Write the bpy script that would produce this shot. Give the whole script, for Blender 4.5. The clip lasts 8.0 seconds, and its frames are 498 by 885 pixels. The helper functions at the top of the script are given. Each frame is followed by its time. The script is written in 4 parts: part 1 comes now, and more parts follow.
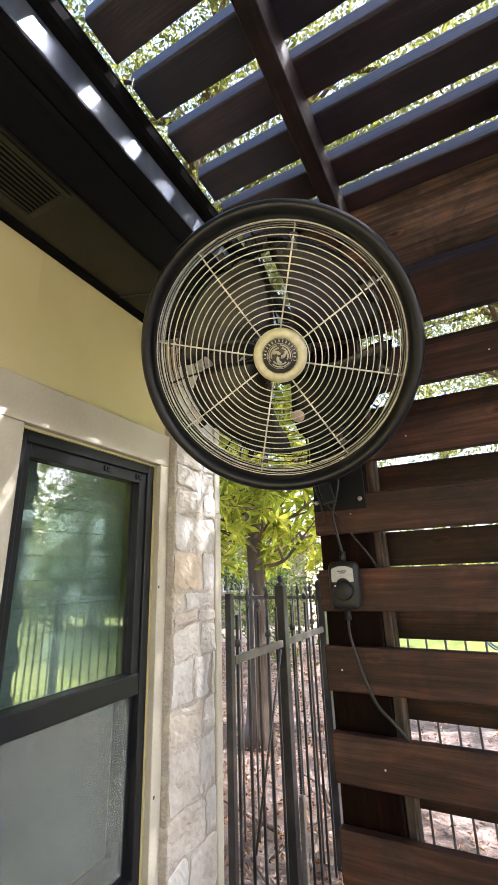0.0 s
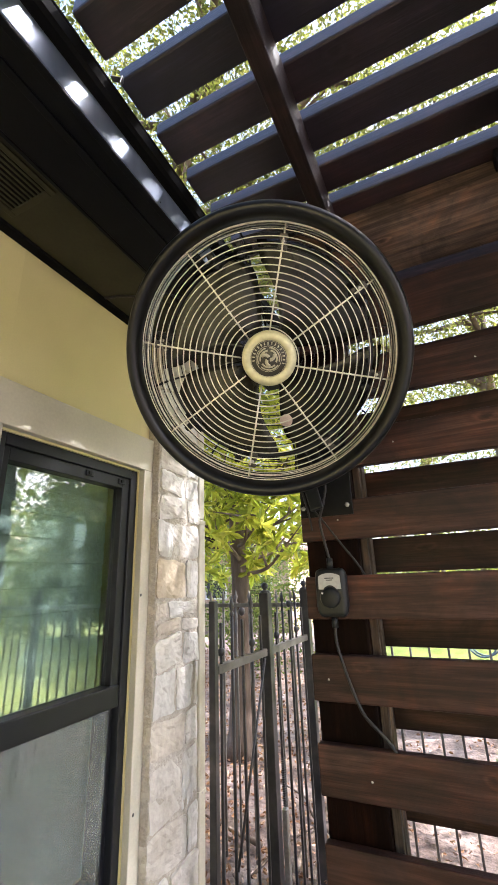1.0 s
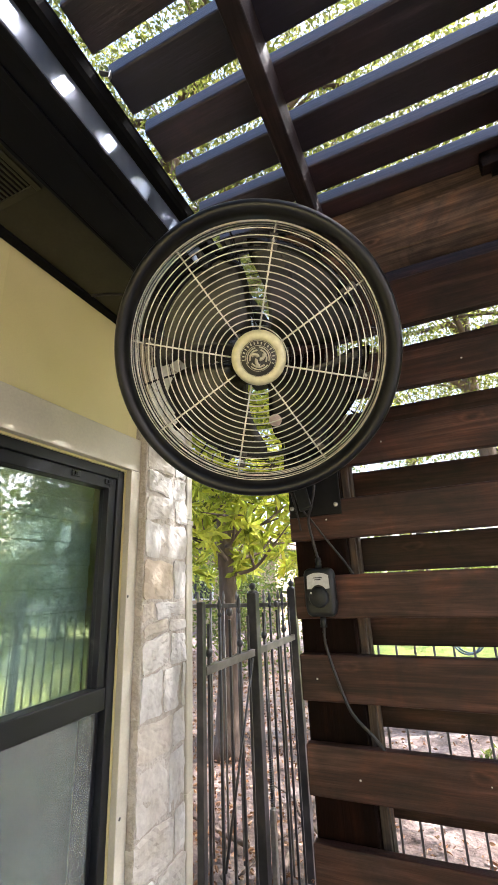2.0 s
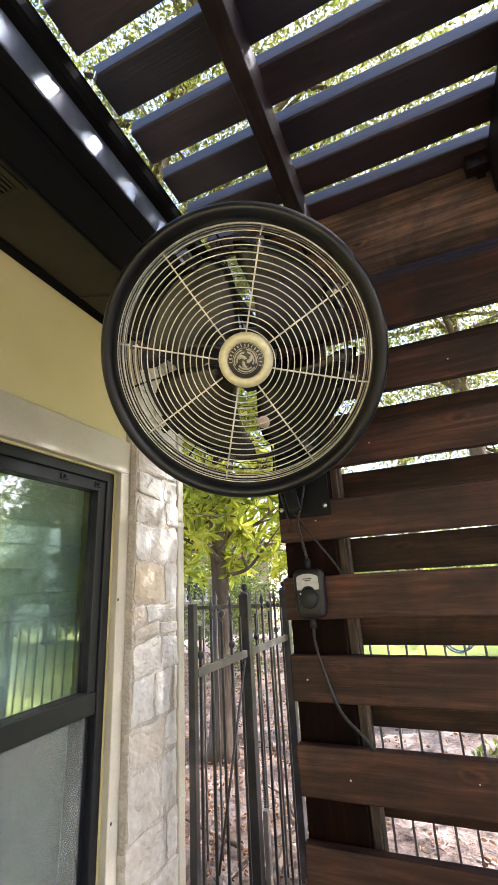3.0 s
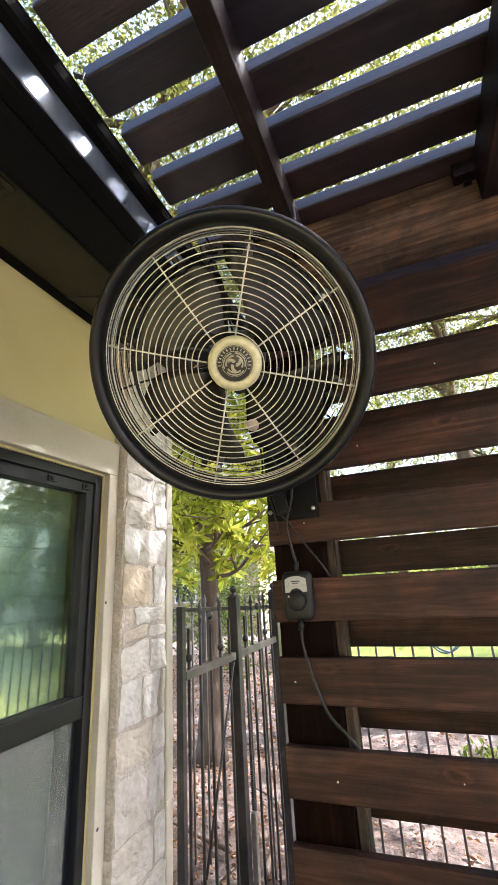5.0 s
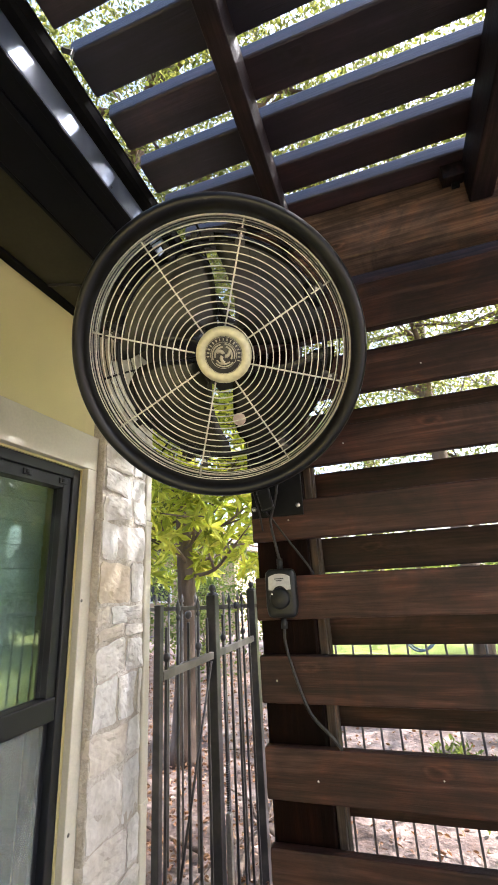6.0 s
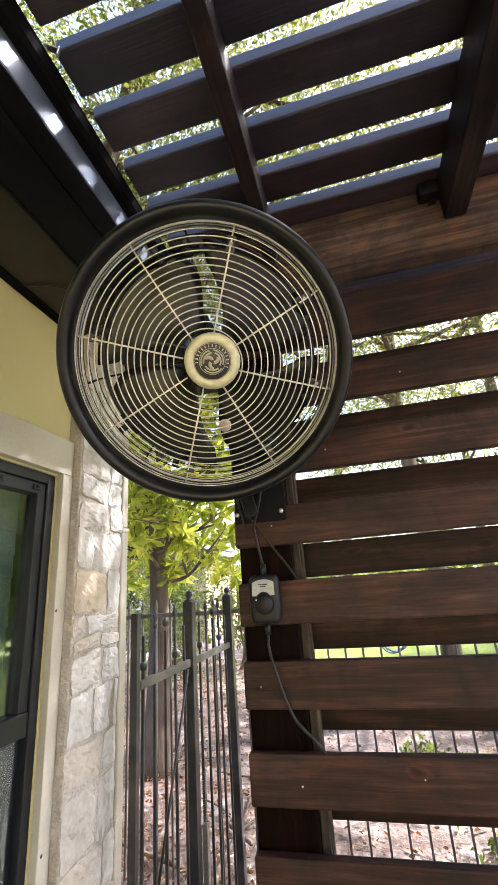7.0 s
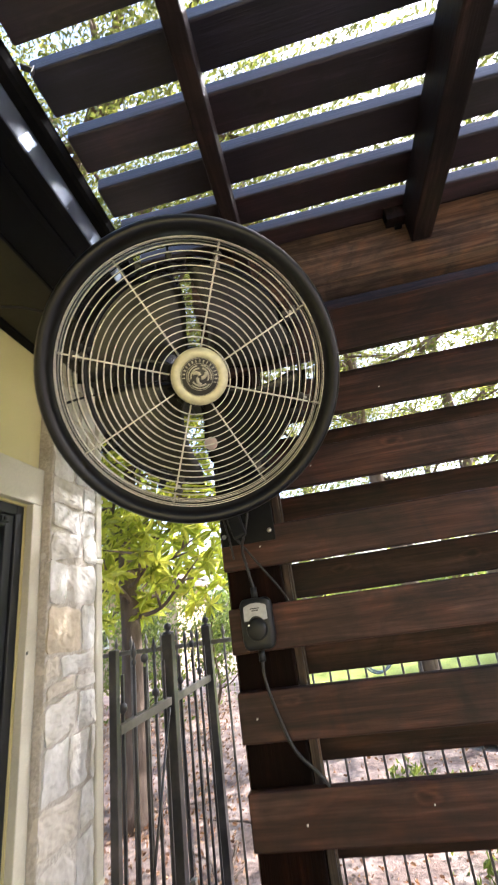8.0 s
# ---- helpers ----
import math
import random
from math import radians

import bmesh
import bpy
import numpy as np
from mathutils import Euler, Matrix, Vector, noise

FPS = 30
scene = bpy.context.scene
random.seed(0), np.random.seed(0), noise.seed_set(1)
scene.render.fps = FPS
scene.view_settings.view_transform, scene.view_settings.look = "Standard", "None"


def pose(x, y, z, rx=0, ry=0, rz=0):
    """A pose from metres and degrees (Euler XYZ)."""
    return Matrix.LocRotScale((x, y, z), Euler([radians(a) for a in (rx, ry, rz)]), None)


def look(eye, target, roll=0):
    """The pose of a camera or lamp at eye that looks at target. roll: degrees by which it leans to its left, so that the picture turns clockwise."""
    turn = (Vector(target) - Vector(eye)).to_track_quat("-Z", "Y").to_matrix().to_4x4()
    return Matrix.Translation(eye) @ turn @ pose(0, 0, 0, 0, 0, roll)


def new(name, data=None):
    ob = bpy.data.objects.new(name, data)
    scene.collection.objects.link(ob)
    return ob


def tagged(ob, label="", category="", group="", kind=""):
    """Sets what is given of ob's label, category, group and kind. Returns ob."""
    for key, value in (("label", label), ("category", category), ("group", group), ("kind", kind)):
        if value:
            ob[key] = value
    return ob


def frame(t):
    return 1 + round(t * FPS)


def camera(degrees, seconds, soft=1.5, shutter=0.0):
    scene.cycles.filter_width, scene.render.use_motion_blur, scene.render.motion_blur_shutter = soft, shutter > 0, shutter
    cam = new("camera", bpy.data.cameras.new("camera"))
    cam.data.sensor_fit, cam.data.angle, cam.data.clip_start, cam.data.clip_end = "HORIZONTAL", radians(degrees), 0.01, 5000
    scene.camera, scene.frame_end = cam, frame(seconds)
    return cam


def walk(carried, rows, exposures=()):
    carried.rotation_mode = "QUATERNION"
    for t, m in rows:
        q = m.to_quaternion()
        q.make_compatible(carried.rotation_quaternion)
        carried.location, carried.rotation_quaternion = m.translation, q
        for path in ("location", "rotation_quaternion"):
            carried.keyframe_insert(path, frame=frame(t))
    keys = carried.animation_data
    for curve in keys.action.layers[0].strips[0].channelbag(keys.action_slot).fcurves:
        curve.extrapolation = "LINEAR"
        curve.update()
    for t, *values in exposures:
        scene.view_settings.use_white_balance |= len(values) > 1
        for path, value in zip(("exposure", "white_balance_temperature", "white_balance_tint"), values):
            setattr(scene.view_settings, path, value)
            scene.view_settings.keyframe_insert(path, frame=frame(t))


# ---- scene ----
cam = camera(61.3, 8.0, 1.5, 0.6)
PATH = [
    (0, (-0.048, 0.021, 1.61), (-0.921, 1.719, 2.205), -1.9),
    (0.5, (-0.058, 0.029, 1.608), (-0.901, 1.737, 2.22), -1.9),
    (1, (-0.068, 0.039, 1.611), (-0.868, 1.763, 2.233), -2.1),
    (1.5, (-0.08, 0.039, 1.611), (-0.846, 1.779, 2.234), -2.3),
    (3, (-0.062, 0.044, 1.615), (-0.775, 1.807, 2.236), -3.3),
    (3.5, (-0.061, 0.044, 1.618), (-0.759, 1.812, 2.242), -3.6),
    (4, (-0.055, 0.039, 1.621), (-0.752, 1.807, 2.244), -3.7),
    (4.5, (-0.054, 0.037, 1.62), (-0.744, 1.808, 2.243), -3.7),
    (6, (-0.09, 0.059, 1.612), (-0.662, 1.873, 2.23), -3.3),
    (6.5, (-0.117, 0.063, 1.608), (-0.618, 1.901, 2.22), -3.6),
    (7, (-0.131, 0.042, 1.618), (-0.568, 1.889, 2.248), -4.3),
    (7.5, (-0.194, 0.034, 1.607), (-0.557, 1.89, 2.257), -5.8),
    (8, (-0.203, 0.063, 1.612), (-0.463, 1.908, 2.338), -8.1),
]
walk(cam, [(t, look(eye, target, roll)) for t, eye, target, roll in PATH], [(0.0, 2.56, 5880, 18), (8.0, 2.56, 5880, 18)])

# ---- world, sun ----
SUN_FROM = Vector((1.0, 0.45, 1.12)).normalized()
world = bpy.data.worlds.new("world")
scene.world = world
world.use_nodes = True
sky = world.node_tree.nodes.new("ShaderNodeTexSky")
sky.sky_type, sky.sun_disc = "NISHITA", False
sky.sun_elevation = math.asin(SUN_FROM.z)
sky.sun_rotation = math.atan2(SUN_FROM.x, SUN_FROM.y)
sky.dust_density, sky.air_density = 4.0, 1.2
back = world.node_tree.nodes["Background"]
world.node_tree.links.new(sky.outputs[0], back.inputs[0])
back.inputs[1].default_value = 0.15
sun = new("sun", bpy.data.lights.new("sun", "SUN"))
sun.data.energy, sun.data.angle, sun.data.color = 4.3, radians(0.6), (1.0, 0.95, 0.86)
sun.matrix_basis = look(SUN_FROM * 30, (0, 0, 0))


# ---- materials ----
def mat(name, rough=0.6, metal=0.0, spec=0.5):
    m = bpy.data.materials.new(name)
    m.use_nodes = True
    b = m.node_tree.nodes["Principled BSDF"]
    b.inputs["Roughness"].default_value, b.inputs["Metallic"].default_value = rough, metal
    b.inputs["Specular IOR Level"].default_value = spec
    return m, m.node_tree.nodes, m.node_tree.links, b


def ramp(nodes, stops):
    r = nodes.new("ShaderNodeValToRGB")
    while len(r.color_ramp.elements) < len(stops):
        r.color_ramp.elements.new(0.5)
    for e, (p, c) in zip(r.color_ramp.elements, stops):
        e.position, e.color = p, (*c, 1)
    return r


def coords(nodes, links, scale=(1, 1, 1), shift=True):
    tc = nodes.new("ShaderNodeTexCoord")
    mp = nodes.new("ShaderNodeMapping")
    mp.inputs["Scale"].default_value = scale
    links.new(tc.outputs["Object"], mp.inputs["Vector"])
    if shift:
        oi = nodes.new("ShaderNodeObjectInfo")
        mul = nodes.new("ShaderNodeMath")
        mul.operation = "MULTIPLY"
        mul.inputs[1].default_value = 37.0
        links.new(oi.outputs["Random"], mul.inputs[0])
        cmb = nodes.new("ShaderNodeCombineXYZ")
        for i in range(3):
            links.new(mul.outputs[0], cmb.inputs[i])
        links.new(cmb.outputs[0], mp.inputs["Location"])
    return mp.outputs[0]


def noise_tex(nodes, links, vec, scale, detail=4.0, rough=0.55, distort=0.0):
    n = nodes.new("ShaderNodeTexNoise")
    n.inputs["Scale"].default_value, n.inputs["Detail"].default_value = scale, detail
    n.inputs["Roughness"].default_value, n.inputs["Distortion"].default_value = rough, distort
    links.new(vec, n.inputs["Vector"])
    return n.outputs["Fac"]


def bump(nodes, links, b, height, strength, dist):
    bp = nodes.new("ShaderNodeBump")
    bp.inputs["Strength"].default_value, bp.inputs["Distance"].default_value = strength, dist
    links.new(height, bp.inputs["Height"])
    links.new(bp.outputs[0], b.inputs["Normal"])


def mix(nodes, links, fac, a, c, kind="MIX"):
    m = nodes.new("ShaderNodeMix")
    m.data_type, m.blend_type = "RGBA", kind
    for sock, val in ((m.inputs[0], fac), (m.inputs[6], a), (m.inputs[7], c)):
        if isinstance(val, bpy.types.NodeSocket):
            links.new(val, sock)
        else:
            sock.default_value = val if isinstance(val, float) else (*val, 1)
    return m.outputs[2]


def two_scale(name, dark, mid, light, fine=40.0, coarse=3.0, rough=0.7, metal=0.0, relief=0.3, dist=0.002, spec=0.5, stretch=(1, 1, 1), tone=0.17):
    """A surface with stains at a coarse scale, grain at a fine one, and relief."""
    m, n, l, b = mat(name, rough, metal, spec)
    v = coords(n, l, stretch)
    big = noise_tex(n, l, v, coarse, 3)
    small = noise_tex(n, l, v, fine, 5)
    r1 = ramp(n, [(0.3, dark), (0.5, mid), (0.72, light)])
    l.new(big, r1.inputs[0])
    r2 = ramp(n, [(0.3, (1 - tone, 1 - tone, 1 - tone)), (0.7, (1 + tone * 0.7, 1 + tone * 0.7, 1 + tone * 0.7))])
    l.new(small, r2.inputs[0])
    l.new(mix(n, l, 1.0, r1.outputs[0], r2.outputs[0], "MULTIPLY"), b.inputs["Base Color"])
    rr = n.new("ShaderNodeMapRange")
    rr.inputs[3].default_value, rr.inputs[4].default_value = max(0.02, rough * 0.82), min(1.0, rough * 1.15)
    l.new(small, rr.inputs[0])
    l.new(rr.outputs[0], b.inputs["Roughness"])
    bump(n, l, b, small, relief, dist)
    return m


def wood(name, dark, mid, light, axis=0, rough=0.55, relief=0.5, spec=0.18, cool=(0.8, 0.78, 0.78)):
    """Stained timber, its grain along one axis: streaks, broad tone, knots."""
    m, n, l, b = mat(name, rough, 0, spec)
    sc = [5.0, 5.0, 5.0]
    sc[axis] = 0.4
    v = coords(n, l, tuple(sc))
    streak = noise_tex(n, l, v, 5.0, 5, 0.55, 0.9)
    sc2 = [1.0, 1.0, 1.0]
    sc2[axis] = 0.3
    v2 = coords(n, l, tuple(sc2))
    tone = noise_tex(n, l, v2, 7.0, 3)
    sc3 = [8.0, 8.0, 8.0]
    sc3[axis] = 3.6
    v3 = coords(n, l, tuple(sc3))
    vo = n.new("ShaderNodeTexVoronoi")
    vo.inputs["Scale"].default_value = 1.0
    wob = n.new("ShaderNodeVectorMath")
    wob.operation = "MULTIPLY_ADD"
    wob.inputs[1].default_value = (0.16, 0.16, 0.16)
    wn = n.new("ShaderNodeTexNoise")
    wn.inputs["Scale"].default_value, wn.inputs["Detail"].default_value = 5.0, 3.0
    l.new(v3, wn.inputs["Vector"])
    l.new(wn.outputs["Color"], wob.inputs[0])
    l.new(v3, wob.inputs[2])
    l.new(wob.outputs[0], vo.inputs["Vector"])
    knot = ramp(n, [(0.0, (0.14, 0.11, 0.09)), (0.07, (0.28, 0.24, 0.22)), (0.10, (0.75, 0.70, 0.66)), (0.13, (1.35, 1.28, 1.2)), (0.17, (0.78, 0.76, 0.73)), (0.24, (1, 1, 1))])
    l.new(vo.outputs["Distance"], knot.inputs[0])
    r = ramp(n, [(0.28, dark), (0.5, mid), (0.74, light)])
    l.new(streak, r.inputs[0])
    wv = n.new("ShaderNodeTexWave")
    wv.wave_type, wv.bands_direction = "BANDS", ("Z", "X", "X")[axis]
    wv.inputs["Scale"].default_value, wv.inputs["Distortion"].default_value = 7.0, 14.0
    wv.inputs["Detail"].default_value, wv.inputs["Detail Scale"].default_value = 3.0, 0.55
    sc4 = [1.6, 1.6, 1.6]
    sc4[axis] = 0.33
    l.new(coords(n, l, tuple(sc4)), wv.inputs["Vector"])
    wr = ramp(n, [(0.0, (0.62, 0.58, 0.56)), (0.5, (0.98, 0.98, 0.98)), (1.0, (1.42, 1.38, 1.34))])
    l.new(wv.outputs["Fac"], wr.inputs[0])
    t = ramp(n, [(0.28, (0.68, 0.65, 0.65)), (0.5, (0.97, 0.97, 0.97)), (0.72, (1.32, 1.3, 1.28))])
    l.new(tone, t.inputs[0])
    c = mix(n, l, 1.0, r.outputs[0], t.outputs[0], "MULTIPLY")
    c = mix(n, l, 0.30, c, wr.outputs[0], "MULTIPLY")
    sc5 = [30.0, 30.0, 30.0]
    sc5[axis] = 1.1
    grain = noise_tex(n, l, coords(n, l, tuple(sc5)), 5.0, 4, 0.62, 0.5)
    gr = ramp(n, [(0.34, (0.42, 0.40, 0.39)), (0.5, (1, 1, 1)), (0.68, (1.6, 1.56, 1.52))])
    l.new(grain, gr.inputs[0])
    c = mix(n, l, 0.5, c, gr.outputs[0], "MULTIPLY")
    blot = noise_tex(n, l, coords(n, l, (1, 1, 1)), 5.5, 5, 0.62, 1.0)
    br_ = ramp(n, [(0.34, (0.55, 0.58, 0.62)), (0.48, (0.95, 0.95, 0.95)), (0.60, (1.3, 1.12, 0.98)), (0.74, (1.75, 1.3, 0.95))])
    l.new(blot, br_.inputs[0])
    c = mix(n, l, 1.0, c, br_.outputs[0], "MULTIPLY")
    c = mix(n, l, 0.9, c, knot.outputs[0], "MULTIPLY")
    info = n.new("ShaderNodeObjectInfo")
    # Tint that differs from object to object; cool is its low end.
    object_tint = ramp(n, [(0.0, cool), (0.35, cool), (0.6, (1.0, 1.0, 1.0)), (1.0, (1.2, 1.2, 1.2))])
    l.new(info.outputs["Random"], object_tint.inputs[0])
    l.new(mix(n, l, 1.0, c, object_tint.outputs[0], "MULTIPLY"), b.inputs["Base Color"])
    rr = n.new("ShaderNodeMapRange")
    rr.inputs[3].default_value, rr.inputs[4].default_value = rough - 0.12, rough + 0.2
    l.new(streak, rr.inputs[0])
    l.new(rr.outputs[0], b.inputs["Roughness"])
    bump(n, l, b, grain, relief, 0.003)
    return m


def leaf_mat(name, dark, mid, light, thru=0.5):
    m, n, l, b = mat(name, 0.30)
    geo = n.new("ShaderNodeNewGeometry")
    r = ramp(n, [(0.0, dark), (0.5, mid), (1.0, light)])
    l.new(geo.outputs["Random Per Island"], r.inputs[0])
    v = coords(n, l, (1, 1, 1), False)
    r2 = ramp(n, [(0.3, (0.75, 0.75, 0.75)), (0.7, (1.15, 1.15, 1.15))])
    l.new(noise_tex(n, l, v, 25.0, 3), r2.inputs[0])
    c = mix(n, l, 1.0, r.outputs[0], r2.outputs[0], "MULTIPLY")
    l.new(c, b.inputs["Base Color"])
    tr = n.new("ShaderNodeBsdfTranslucent")
    l.new(mix(n, l, 1.0, c, (1.6, 1.5, 0.85), "MULTIPLY"), tr.inputs["Color"])
    ms = n.new("ShaderNodeMixShader")
    ms.inputs[0].default_value = thru
    l.new(b.outputs[0], ms.inputs[1])
    l.new(tr.outputs[0], ms.inputs[2])
    l.new(ms.outputs[0], n["Material Output"].inputs["Surface"])
    return m


WOOD_X = wood("stained_timber_along_x", (0.0125, 0.0046, 0.0034), (0.0330, 0.0138, 0.0098), (0.074, 0.039, 0.030), 0, spec=0.3)
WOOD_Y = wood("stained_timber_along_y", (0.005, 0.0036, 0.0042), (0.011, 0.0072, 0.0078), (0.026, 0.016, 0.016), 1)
# Upright timber: the same stain, its colour darkened for the shade it stands in.
WOOD_Z_SHADE = wood("stained_timber_in_shade_along_z", (0.0022, 0.0007, 0.0004), (0.0042, 0.0014, 0.0009), (0.012, 0.0045, 0.0028), 2, spec=0.05)
WEATHERED = wood("weathered_timber", (0.028, 0.021, 0.016), (0.062, 0.048, 0.037), (0.12, 0.096, 0.075), 2, 0.65)
BEAM_WOOD = wood("beam_timber", (0.038, 0.025, 0.020), (0.074, 0.049, 0.039), (0.13, 0.093, 0.075), 0)
# Roof slats: blue-violet base colour, with a bluer tint on some of them.
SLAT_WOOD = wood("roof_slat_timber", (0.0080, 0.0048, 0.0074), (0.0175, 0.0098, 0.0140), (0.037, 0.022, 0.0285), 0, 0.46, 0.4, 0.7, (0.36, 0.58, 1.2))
PLASTER = two_scale("cream_plaster", (0.58, 0.52, 0.265), (0.63, 0.565, 0.295), (0.665, 0.60, 0.325), 160, 1.6, 0.8, 0, 0.2, 0.0012, tone=0.04)
TRIM = two_scale("pale_cream_trim", (0.45, 0.425, 0.335), (0.505, 0.475, 0.38), (0.55, 0.52, 0.425), 90, 3, 0.65, 0, 0.15, 0.001, tone=0.06)
STONE = two_scale("cream_limestone", (0.45, 0.425, 0.38), (0.52, 0.505, 0.475), (0.575, 0.565, 0.545), 34, 7.0, 0.9, 0, 0.7, 0.005, tone=0.13)
MORTAR = two_scale("sandy_mortar", (0.36, 0.32, 0.265), (0.44, 0.40, 0.345), (0.50, 0.465, 0.415), 70, 9, 0.95, 0, 1.0, 0.008, tone=0.2)
BRONZE = two_scale("dark_bronze_paint", (0.0050, 0.0058, 0.0086), (0.0068, 0.0078, 0.0112), (0.0095, 0.0106, 0.0145), 9, 3, 0.42, 0, 0.0, 0.0005, spec=0.42, tone=0.06)
# Dark glossy fascia; the sky's blue reflection is put into its base colour.
FASCIA = two_scale("glossy_fascia_metal_with_sky_blue", (0.17, 0.215, 0.29), (0.26, 0.315, 0.40), (0.36, 0.41, 0.49), 8, 3, 0.30, 0.75, 0.0, 0.0005, tone=0.1, stretch=(1, 2.2, 1))
GUTTER = two_scale("matt_black_gutter", (0.005, 0.005, 0.005), (0.007, 0.007, 0.007), (0.009, 0.009, 0.010), 40, 4, 0.85, 0, 0.05, 0.0005, spec=0.03)
BOARD = two_scale("blue_black_board_paint", (0.0022, 0.0026, 0.0044), (0.0032, 0.0038, 0.0062), (0.0046, 0.0054, 0.0084), 40, 3, 0.45, 0, 0.05, 0.0005, spec=0.1)
BLACK = two_scale("black_painted_metal", (0.0048, 0.0048, 0.0052), (0.0072, 0.0072, 0.0076), (0.0100, 0.0100, 0.0108), 50, 4, 0.5, 0, 0.1, 0.0005, spec=0.12)
SOFFIT = two_scale("dark_olive_soffit", (0.0225, 0.0212, 0.0120), (0.0320, 0.0300, 0.0175), (0.0400, 0.0370, 0.0230), 60, 3, 0.6, 0, 0.1, 0.0008, spec=0.25)
IRON = two_scale("black_iron", (0.014, 0.014, 0.016), (0.031, 0.030, 0.033), (0.072, 0.064, 0.064), 40, 6, 0.36, 0.0, 0.2, 0.0006)
# Dark iron paled in its base colour to stand in for sunlight on it.
SUNLIT_IRON = two_scale("sunlit_iron", (0.055, 0.050, 0.045), (0.115, 0.104, 0.094), (0.20, 0.185, 0.168), 40, 6, 0.42, 0.0, 0.2, 0.0006)
RUBBER = two_scale("black_fan_plastic", (0.0026, 0.0028, 0.0036), (0.0040, 0.0043, 0.0053), (0.0058, 0.0061, 0.0072), 80, 5, 0.33, 0, 0.05, 0.0004, spec=0.35)
WIRE = two_scale("plated_wire", (0.55, 0.52, 0.43), (0.66, 0.63, 0.54), (0.76, 0.73, 0.65), 120, 10, 0.3, 0.55, 0.05, 0.0003)
CREAM = two_scale("cream_enamel", (0.50, 0.475, 0.29), (0.575, 0.55, 0.35), (0.63, 0.605, 0.41), 60, 6, 0.35, 0.15, 0.05, 0.0004)
STICKER = two_scale("pink_white_sticker", (0.55, 0.42, 0.38), (0.62, 0.5, 0.46), (0.68, 0.57, 0.53), 80, 20, 0.5)
LABEL = two_scale("black_label", (0.030, 0.029, 0.024), (0.040, 0.038, 0.031), (0.052, 0.050, 0.041), 90, 8, 0.3)
SILVER = two_scale("cream_silver_print", (0.42, 0.40, 0.30), (0.48, 0.46, 0.35), (0.54, 0.52, 0.40), 90, 8, 0.4, 0.2, 0.05, 0.0003)
CLAMP = two_scale("smoky_grey_clamp", (0.026, 0.023, 0.019), (0.040, 0.035, 0.029), (0.058, 0.052, 0.044), 60, 8, 0.35, 0.0, 0.05, 0.0003)
BLADE = two_scale("dark_olive_fan_blade", (0.011, 0.011, 0.0075), (0.018, 0.0175, 0.012), (0.028, 0.027, 0.018), 60, 6, 0.24, 0, 0.05, 0.0004, spec=0.4)
BOX = two_scale("dark_grey_plastic", (0.0096, 0.0108, 0.0108), (0.0144, 0.0156, 0.0156), (0.0192, 0.0204, 0.0204), 120, 8, 0.42, 0, 0.15, 0.0004, spec=0.25)
PLATE = two_scale("pale_grey_dial_plate", (0.30, 0.31, 0.325), (0.36, 0.37, 0.385), (0.41, 0.42, 0.435), 80, 8, 0.4, 0, 0.05, 0.0003)
STEEL = two_scale("dull_steel", (0.4, 0.38, 0.36), (0.5, 0.49, 0.47), (0.6, 0.59, 0.57), 80, 8, 0.35, 0.9, 0.1, 0.0004)
CABLE = two_scale("grey_black_cable", (0.0180, 0.0174, 0.0168), (0.0270, 0.0258, 0.0252), (0.0360, 0.0348, 0.0336), 60, 6, 0.5, spec=0.25)
BARK = two_scale("grey_brown_bark", (0.070, 0.049, 0.036), (0.145, 0.106, 0.080), (0.24, 0.185, 0.145), 22, 3, 0.9, 0, 1.0, 0.02, 0.3, (1, 1, 0.25))
DIRT = two_scale("leafy_dirt", (0.095, 0.060, 0.046), (0.205, 0.150, 0.124), (0.345, 0.280, 0.242), 26, 2.6, 0.95, 0, 1.0, 0.02, tone=0.5)
GRASS = two_scale("mown_grass", (0.15, 0.19, 0.03), (0.24, 0.30, 0.045), (0.34, 0.39, 0.07), 30, 0.6, 0.9, 0, 1.0, 0.02, tone=0.3)
CONCRETE = two_scale("patio_concrete", (0.13, 0.12, 0.112), (0.18, 0.17, 0.158), (0.24, 0.225, 0.21), 60, 1.5, 0.85, 0, 0.4, 0.003)
ROOFING = two_scale("brown_shingle", (0.08, 0.055, 0.045), (0.13, 0.09, 0.075), (0.18, 0.13, 0.11), 30, 2, 0.9, 0, 0.6, 0.006)
BLIND = two_scale("pale_green_blind", (0.42, 0.55, 0.50), (0.48, 0.61, 0.56), (0.53, 0.65, 0.60), 60, 2, 0.6)
ROOM = two_scale("dim_room_paint", (0.16, 0.17, 0.16), (0.2, 0.21, 0.2), (0.24, 0.25, 0.24), 40, 1, 0.9)
HOSE = two_scale("pale_blue_hose", (0.20, 0.30, 0.42), (0.26, 0.37, 0.5), (0.32, 0.43, 0.56), 60, 6, 0.45)
TARP = two_scale("blue_white_sheet", (0.35, 0.52, 0.62), (0.6, 0.68, 0.72), (0.75, 0.78, 0.8), 30, 9, 0.4)
TAN = two_scale("tan_brick", (0.34, 0.24, 0.16), (0.42, 0.31, 0.22), (0.5, 0.38, 0.28), 20, 2, 0.85)
WHITE_PL = two_scale("white_plastic", (0.6, 0.6, 0.6), (0.7, 0.7, 0.7), (0.78, 0.78, 0.78), 40, 4, 0.5)
BLUE_PL = two_scale("blue_plastic", (0.02, 0.10, 0.30), (0.03, 0.15, 0.40), (0.05, 0.2, 0.48), 40, 4, 0.4)
